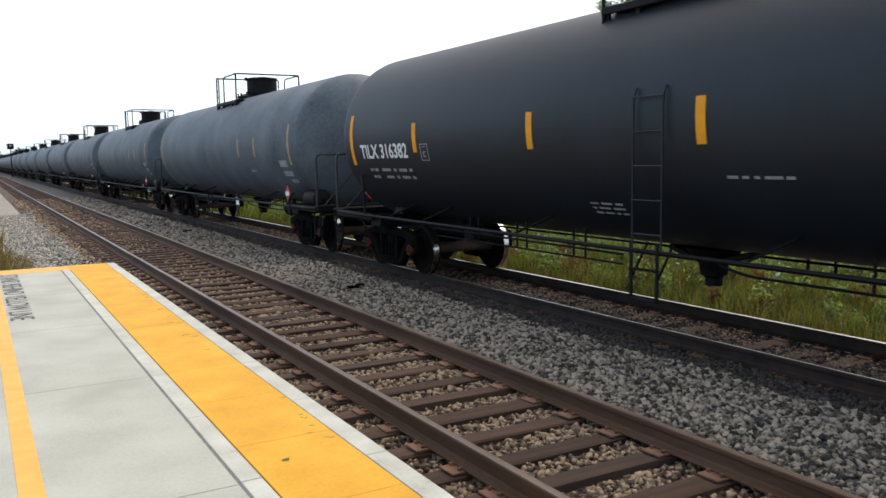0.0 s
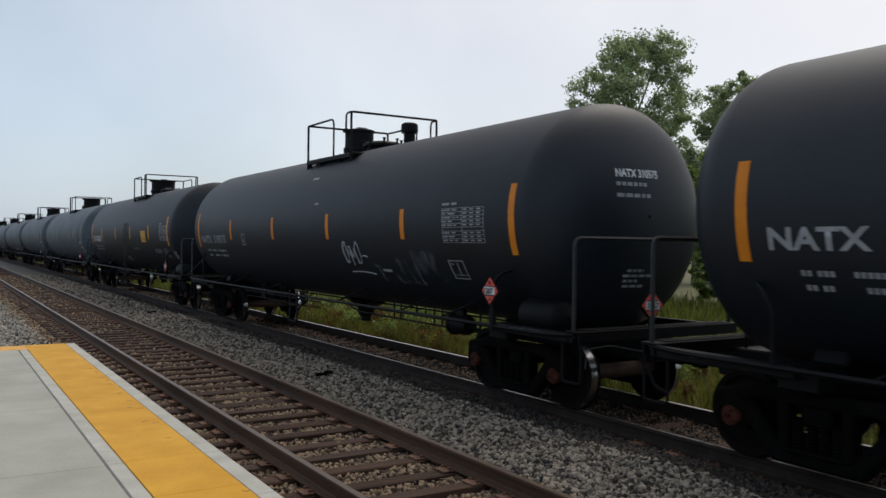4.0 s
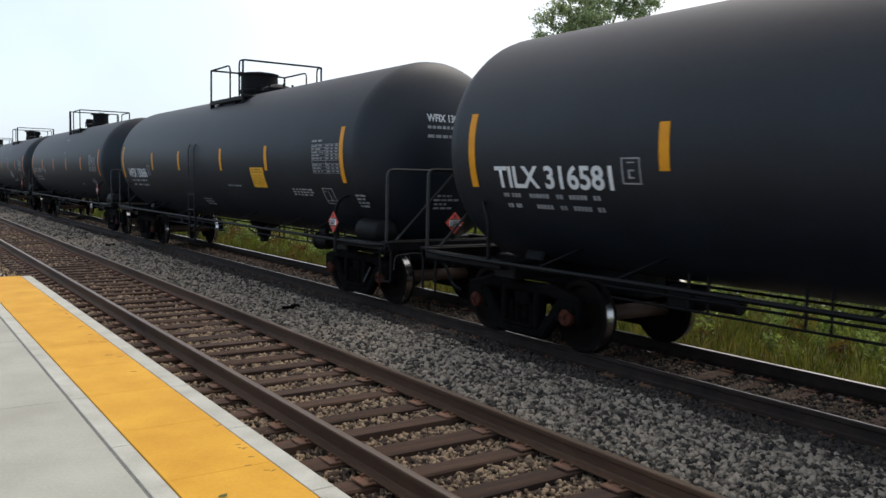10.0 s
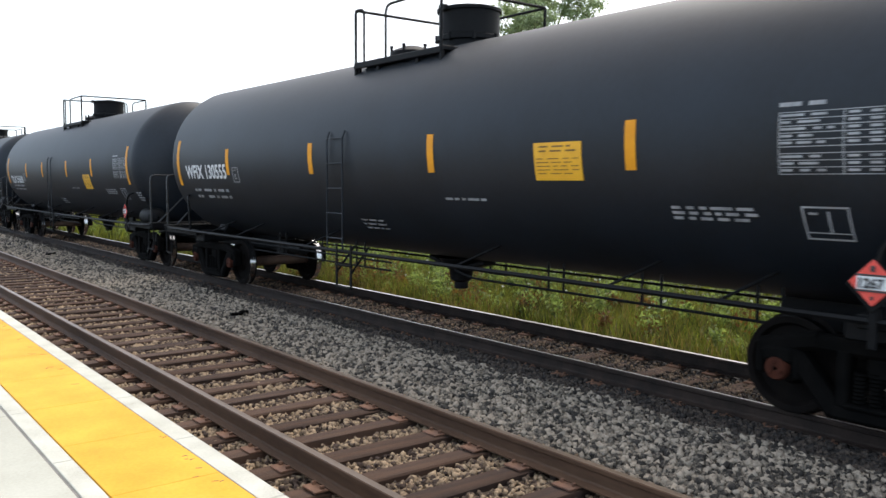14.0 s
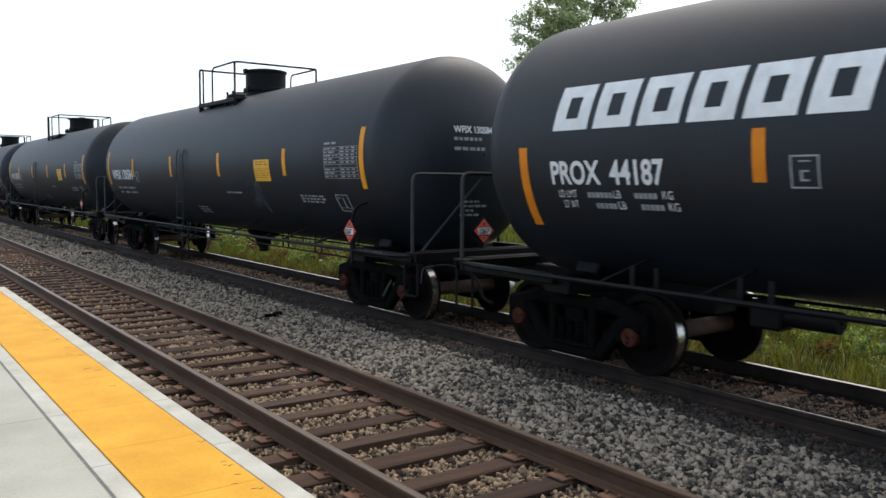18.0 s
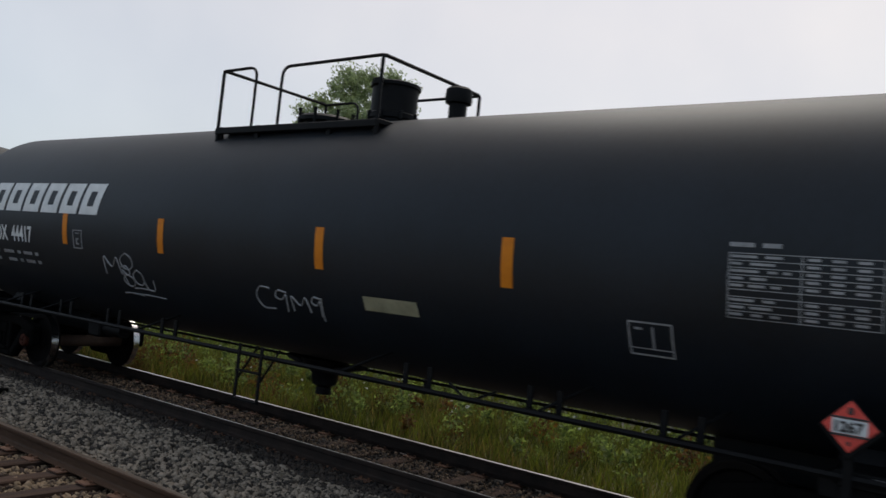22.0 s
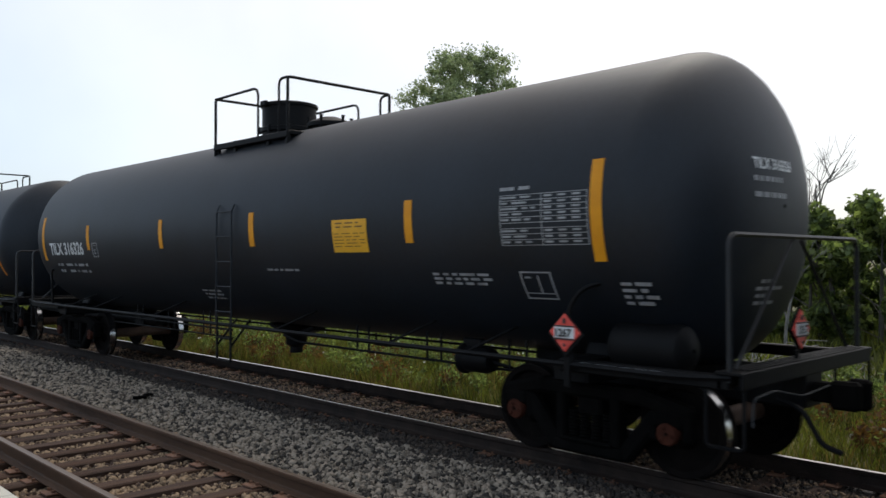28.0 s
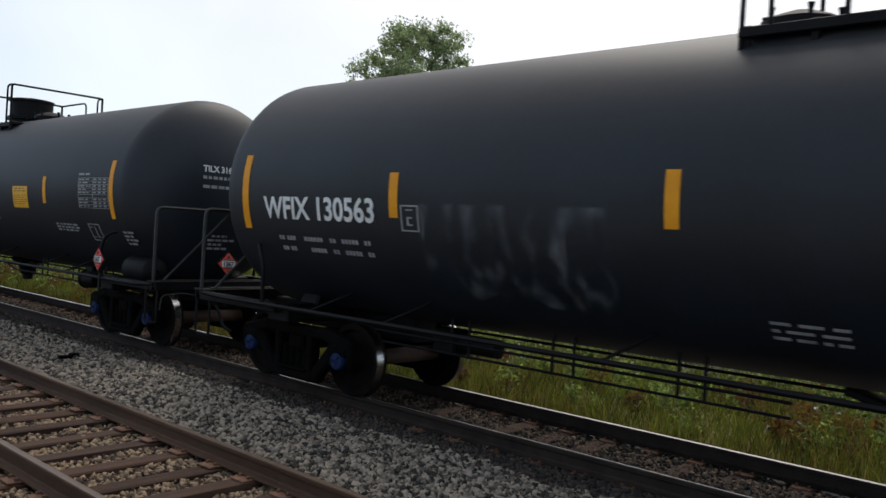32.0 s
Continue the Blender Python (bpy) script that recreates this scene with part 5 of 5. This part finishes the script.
blades("dry_grass", 26000, -14, -3.2, PEND + 0.1, 60, -0.5, 0.4, 0.95, 0.03, M_DRY, "tall dry grass past the end of the platform", 5)
blades("dry_grass", 9000, -40, -3.6, 50, 160, -0.55, 0.4, 0.9, 0.12, M_DRY, "dry grass field in the distance", 6)
blades("weeds", 9000, -14, -3.6, PEND + 0.2, 60, -0.5, 0.3, 0.8, 0.03, M_GRASS, "green blades among the dry grass", 7)


def weed_clumps(name, count, x0, x1, y0, y1, mat, label, seed):
    r = np.random.RandomState(seed)
    c = [np.array([r.uniform(x0, x1), r.uniform(y0, y1), -0.42 + r.uniform(0.1, 0.5)]) for _ in range(count)]
    v, f = clumps(r, c, [r.uniform(0.12, 0.36) for _ in c], 110, 0.04, 1.1)
    return tagged(new(name, in_bulk(name, v, f, mat)), label, "weeds", kind="stuff")


def clumps(r, centres, radii, count, leaf, squash=0.8):
    """Leaf quads scattered in puffs: count leaves in each."""
    v = []
    for c, rad in zip(centres, radii):
        d = r.normal(size=(count, 3))
        d /= np.linalg.norm(d, axis=1)[:, None]
        p = c + d * (rad * r.uniform(0.1, 1.0, (count, 1)) ** 0.8) * (1, 1, squash)
        a = r.normal(size=(count, 3))
        a /= np.linalg.norm(a, axis=1)[:, None]
        b = np.cross(a, r.normal(size=(count, 3)))
        b /= np.linalg.norm(b, axis=1)[:, None]
        s = leaf * r.uniform(0.5, 1.3, (count, 1))
        v.append(np.stack([p - a * s, p - b * s * 0.5, p + a * s, p + b * s * 0.5], 1))
    v = np.concatenate(v)
    f = np.arange(len(v) * 4).reshape(-1, 4)
    return v.reshape(-1, 3), f


def tree(name, at, height, spread, seed, label, leaf=0.16, mat=None, puffs=70, per=110, stem=0.28, low=0.3, category="tree", limbs=13):
    """A trunk, limbs that fork out of it, and leaf puffs crowded round the limb ends, so that the outline is uneven and has gaps."""
    r = np.random.RandomState(seed)
    root = tagged(new(name), label, category)
    root.location = at
    s = Shape()
    top = height * 0.86
    trunk = [Vector((0.3 * math.sin(z * 0.5), 0.2 * math.cos(z * 0.4), z * top)) for z in (0, 0.15, 0.35, 0.55, 0.75, 1.0)]
    s.tube(trunk, [stem, stem * 0.8, stem * 0.62, stem * 0.45, stem * 0.28, stem * 0.08], 8)
    ends = []
    for i in range(limbs):
        h = low + (0.93 - low) * (i + r.uniform(0.2, 0.8)) / limbs
        env = math.sin(math.pi * min(1, max(0.1, (h - low + 0.16) / (1.20 - low)))) ** 0.6
        a = i * 2.4 + r.uniform(-0.5, 0.5)
        q = env * spread * r.uniform(0.45, 0.86)
        c = np.array([q * math.cos(a), q * math.sin(a), h * height])
        ends.append((c, spread * r.uniform(0.24, 0.40) * (0.7 + 0.3 * env)))
        b = Vector((0, 0, max(0.08, h - 0.20) * top))
        m = (b + Vector(c)) / 2 + Vector((0, 0, 0.03 * height))
        s.tube([b, m, Vector(c)], [stem * 0.26, stem * 0.16, stem * 0.07], 5)
    ends.append((np.array([0, 0, height * 0.93]), spread * 0.30))
    cs, rs = [], []
    for i in range(puffs):
        c, w = ends[i % len(ends)]
        d = r.normal(size=3)
        d *= r.uniform(0.2, 1.0) ** 0.5 / np.linalg.norm(d)
        p = c + d * w * (1, 1, 0.8)
        cs.append(p)
        rs.append(spread * r.uniform(0.07, 0.18))
        if i % 4 == 0:
            s.tube([Vector(c), (Vector(c) + Vector(p)) / 2 + Vector((0, 0, 0.03 * w)), Vector(p)], [stem * 0.06, stem * 0.04, 0.008], 4)
    part("trunk", s, M_BARK, root)
    v, f = clumps(r, cs, rs, per, leaf)
    part("crown", in_bulk("crown", v, f, mat or M_LEAF), None, root)
    return root


def polar(yaw, dist, z=-0.4):
    """A place by its bearing to the right of the tracks, from where the camera stands."""
    return (-3.8 + dist * math.sin(radians(yaw)), 0.6 + dist * math.cos(radians(yaw)), z)


tree("tree", polar(45.2, 66), 19.4, 6.2, 11, "tall broad-leaved tree with an airy grey-green crown behind the train", 0.125, None, 440, 125, 0.4, 0.35, limbs=19)
tree("tree", polar(52.2, 64), 15.6, 4.6, 12, "slender broad-leaved tree beside the taller one", 0.12, None, 290, 120, 0.3, 0.3, limbs=14)
for i, (yaw, dist, h, w) in enumerate([(55.5, 40, 7.6, 2.8), (58.2, 34, 6.0, 2.8), (61.5, 30, 4.6, 2.6), (65.0, 27, 4.2, 2.4), (68.5, 25, 3.6, 2.4), (72.5, 24, 4.0, 2.3), (77.0, 23, 4.4, 2.3), (82.0, 22, 4.2, 2.3), (49.5, 58, 8.0, 3.2), (88, 22, 4.2, 2.4), (52.9, 36, 7.2, 2.6), (54.3, 34, 7.0, 2.3), (56.0, 33, 6.9, 2.0), (57.3, 31, 5.6, 2.0), (59.6, 30, 4.5, 2.3), (51.2, 44, 7.6, 2.8), (63.2, 37, 4.6, 2.6), (67.0, 33, 3.9, 2.5), (70.6, 31, 3.7, 2.4), (74.6, 30, 3.8, 2.4), (79.0, 29, 3.8, 2.4), (84.6, 28, 3.8, 2.4)]):
    tree("bush", polar(yaw, dist), h, w, 30 + i, "dense green bush at the edge of the field behind the train", 0.12, M_LEAFB, 75, 150, 0.09, 0.06, "bush")

weed_clumps("broadleaf_weeds", 620, D + 2.2, D + 9, 2, 40, M_LEAFB, "leafy green weed clumps behind the far rail", 51)
weed_clumps("broadleaf_weeds", 100, D + 1.9, D + 5, 2, 34, M_RUSTY, "reddish-brown dock weeds behind the far rail", 52)

# a tangle of dead branches lying in the weeds
s = Shape()
r = random.Random(17)
for i in range(230):
    x, y = 12.9 + r.gauss(0, 0.75), r.uniform(6.4, 12.6)
    a, h, w = r.uniform(0, 6.28), r.uniform(0.15, 0.75), r.uniform(0.5, 1.3)
    p, q = Vector((x, y, -0.42)), Vector((x + w * math.cos(a), y + w * math.sin(a), -0.42 + h * r.uniform(0.3, 1.0)))
    s.tube([p, (p + q) / 2 + Vector((r.uniform(-.15, .15), r.uniform(-.15, .15), h * 0.55)), q], [0.016, 0.012, 0.005], 4)
tagged(part("brush_pile", s, M_DEADWOOD), "tangle of grey dead branches lying in the weeds", "branches", kind="stuff")
r = np.random.RandomState(53)
c = [np.array([D + r.uniform(2.3, 8), r.uniform(3, 34), -0.42 + r.uniform(0.3, 0.62)]) for _ in range(150)]
v, f = clumps(r, c, [r.uniform(0.02, 0.05) for _ in c], 9, 0.022, 0.5)
tagged(new("wild_flowers", in_bulk("wild_flowers", v, f, M_PETAL)), "small white wild flowers among the weeds", "flowers", kind="stuff")

# a bare dead tree among the bushes
s = Shape()
r = random.Random(9)


def branch(p, d, length, rad, depth):
    q = p + d * length
    m = (p + q) / 2 + Vector((r.uniform(-.08, .08), r.uniform(-.08, .08), 0)) * length
    s.tube([p, m, q], [rad, rad * 0.8, rad * 0.6], 5)
    if depth:
        for _ in range(3):
            e = (d + Vector((r.uniform(-.8, .8), r.uniform(-.8, .8), r.uniform(-.1, .6)))).normalized()
            branch(p + (q - p) * r.uniform(0.5, 1), e, length * r.uniform(0.5, 0.75), rad * 0.5, depth - 1)


branch(Vector(polar(69.5, 24)), Vector((0.1, 0.1, 1)).normalized(), 2.6, 0.09, 4)
for yaw, dist, tall in ((63.4, 21.5, 1.5), (65.0, 20.5, 1.7), (66.6, 22, 1.6)):
    lean = Vector((r.uniform(-0.5, 0.5), r.uniform(-0.5, 0.5), 1)).normalized()
    tree_wood, s = s, Shape()
    branch(Vector(polar(yaw, dist)), lean, tall, 0.05, 4)
    tagged(part("dead_shrub", s, M_DEADWOOD), "leafless grey shrub with tangled branches before the bushes", "shrub")
    s = tree_wood
tagged(part("dead_tree", s, M_BARK), "bare dead tree with thin grey branches among the bushes", "tree")


# ---- the distance ----
def woods(name, x0, x1, y, hmin, hmax, seed, label):
    r = np.random.RandomState(seed)
    n = int(abs(x1 - x0) / 3.0)
    cs = [np.array([x0 + (x1 - x0) * (i + r.uniform(0, 1)) / n, y + r.uniform(-8, 8), r.uniform(0.25, 0.8) * r.uniform(hmin, hmax)]) for i in range(n * 3)]
    v, f = clumps(r, cs, [r.uniform(2.0, 4.2) for _ in cs], 90, 0.9)
    tagged(new(name, in_bulk(name, v, f, M_FARWOOD)), label, "woods", kind="stuff")


woods("far_woods", -160, -17, 330, 6, 12, 1, "line of trees on the horizon beyond the field")
woods("far_woods", 18, 330, 420, 6, 12, 2, "line of trees on the horizon beyond the train")
woods("far_woods", 60, 330, 200, 5, 9, 3, "low trees across the field")

bridge = tagged(new("bridge"), "distant road bridge across the tracks", "bridge")
bridge.location = (0, 620, 0)
part("deck", Shape().box((0, 0, 7.6), (90, 9, 1.6), 0.1), M_BRIDGE, bridge)
for x in (-9, 14):
    part("pier", Shape().box((x, 0, 3.2), (1.6, 8, 7.6), 0.1), M_BRIDGE, bridge)
for x in (-40, 40):
    part("abutment", Shape().box((x, 0, 3.0), (24, 10, 8), 0.3), M_BRIDGE, bridge)

signal = tagged(new("signal"), "black-backed railway signal on a mast between the tracks", "signal")
signal.location = (2.2, 165, -0.3)
part("mast", Shape().tube([(0, 0, 0), (0, 0, 6.0)], 0.09, 10), M_FRAME, signal)
part("signal_head", Shape().box((0, 0, 5.6), (1.1, 0.3, 1.0), 0.06), M_FRAME, signal)
part("lamp_hood", Shape().spin([(-0.5, 0.14), (-0.2, 0.16), (-0.15, 0.02)], 12, "y", (0, 0, 5.7)), M_SHED, signal)
shed = tagged(new("shed"), "small pale equipment shed by the far woods", "shed")
shed.location = (-22, 190, -0.6)
part("wall", Shape().box((0, 0, 1.3), (4.2, 3, 2.6), 0.05), M_SHED, shed)
part("roof", Shape().box((0, 0, 2.7), (4.6, 3.4, 0.25), 0.08), M_BRIDGE, shed)

# pieces of debris on the ballast
for x, y, a, n in ((2.0, 13.05, 20, 2), (2.15, 26.9, 40, 3)):
    s = Shape()
    for i in range(n):
        s.box((0.22 * i - 0.2, 0.07 * i, 0.03), (0.26, 0.06, 0.05), 0.015, Euler((0.2, 0.1, 0.3 * i)).to_matrix())
    tagged(part("wood_scrap", s, M_TRUCK, None, "", pose(x, y, z_mid(x, y) + 0.03, 0, 0, a)), "dark scrap of splintered wood on the ballast", "debris")
leaf = Shape().grid([[(-0.03, 0, 0), (-0.015, 0.02, 0.006)], [(0.02, -0.02, 0.004), (0.035, 0.01, 0.012)]])
tagged(part("leaf", leaf, M_LEAFB, None, "", pose(-2.08, 5.2, PZ + 0.006)), "small green leaf lying on the yellow strip", "leaf")


# ---- what moves ----
def motions():
    times = [i * 0.5 for i in range(65)]
    spins = [i * 0.1 for i in range(321)]
    for k, car, sets in CARS:
        walk(car, [(t, pose(D, 24.03 + PITCH * k + SHIFT.get(k, 0.0) + along(t), ZT)) for t in times])
        if -8 < k < 7:
            for ws in sets:
                y = ws.location.y
                walk(ws, [(t, pose(0, y, 0.457, -math.degrees(along(t) / 0.457) % 360)) for t in spins])


motions()
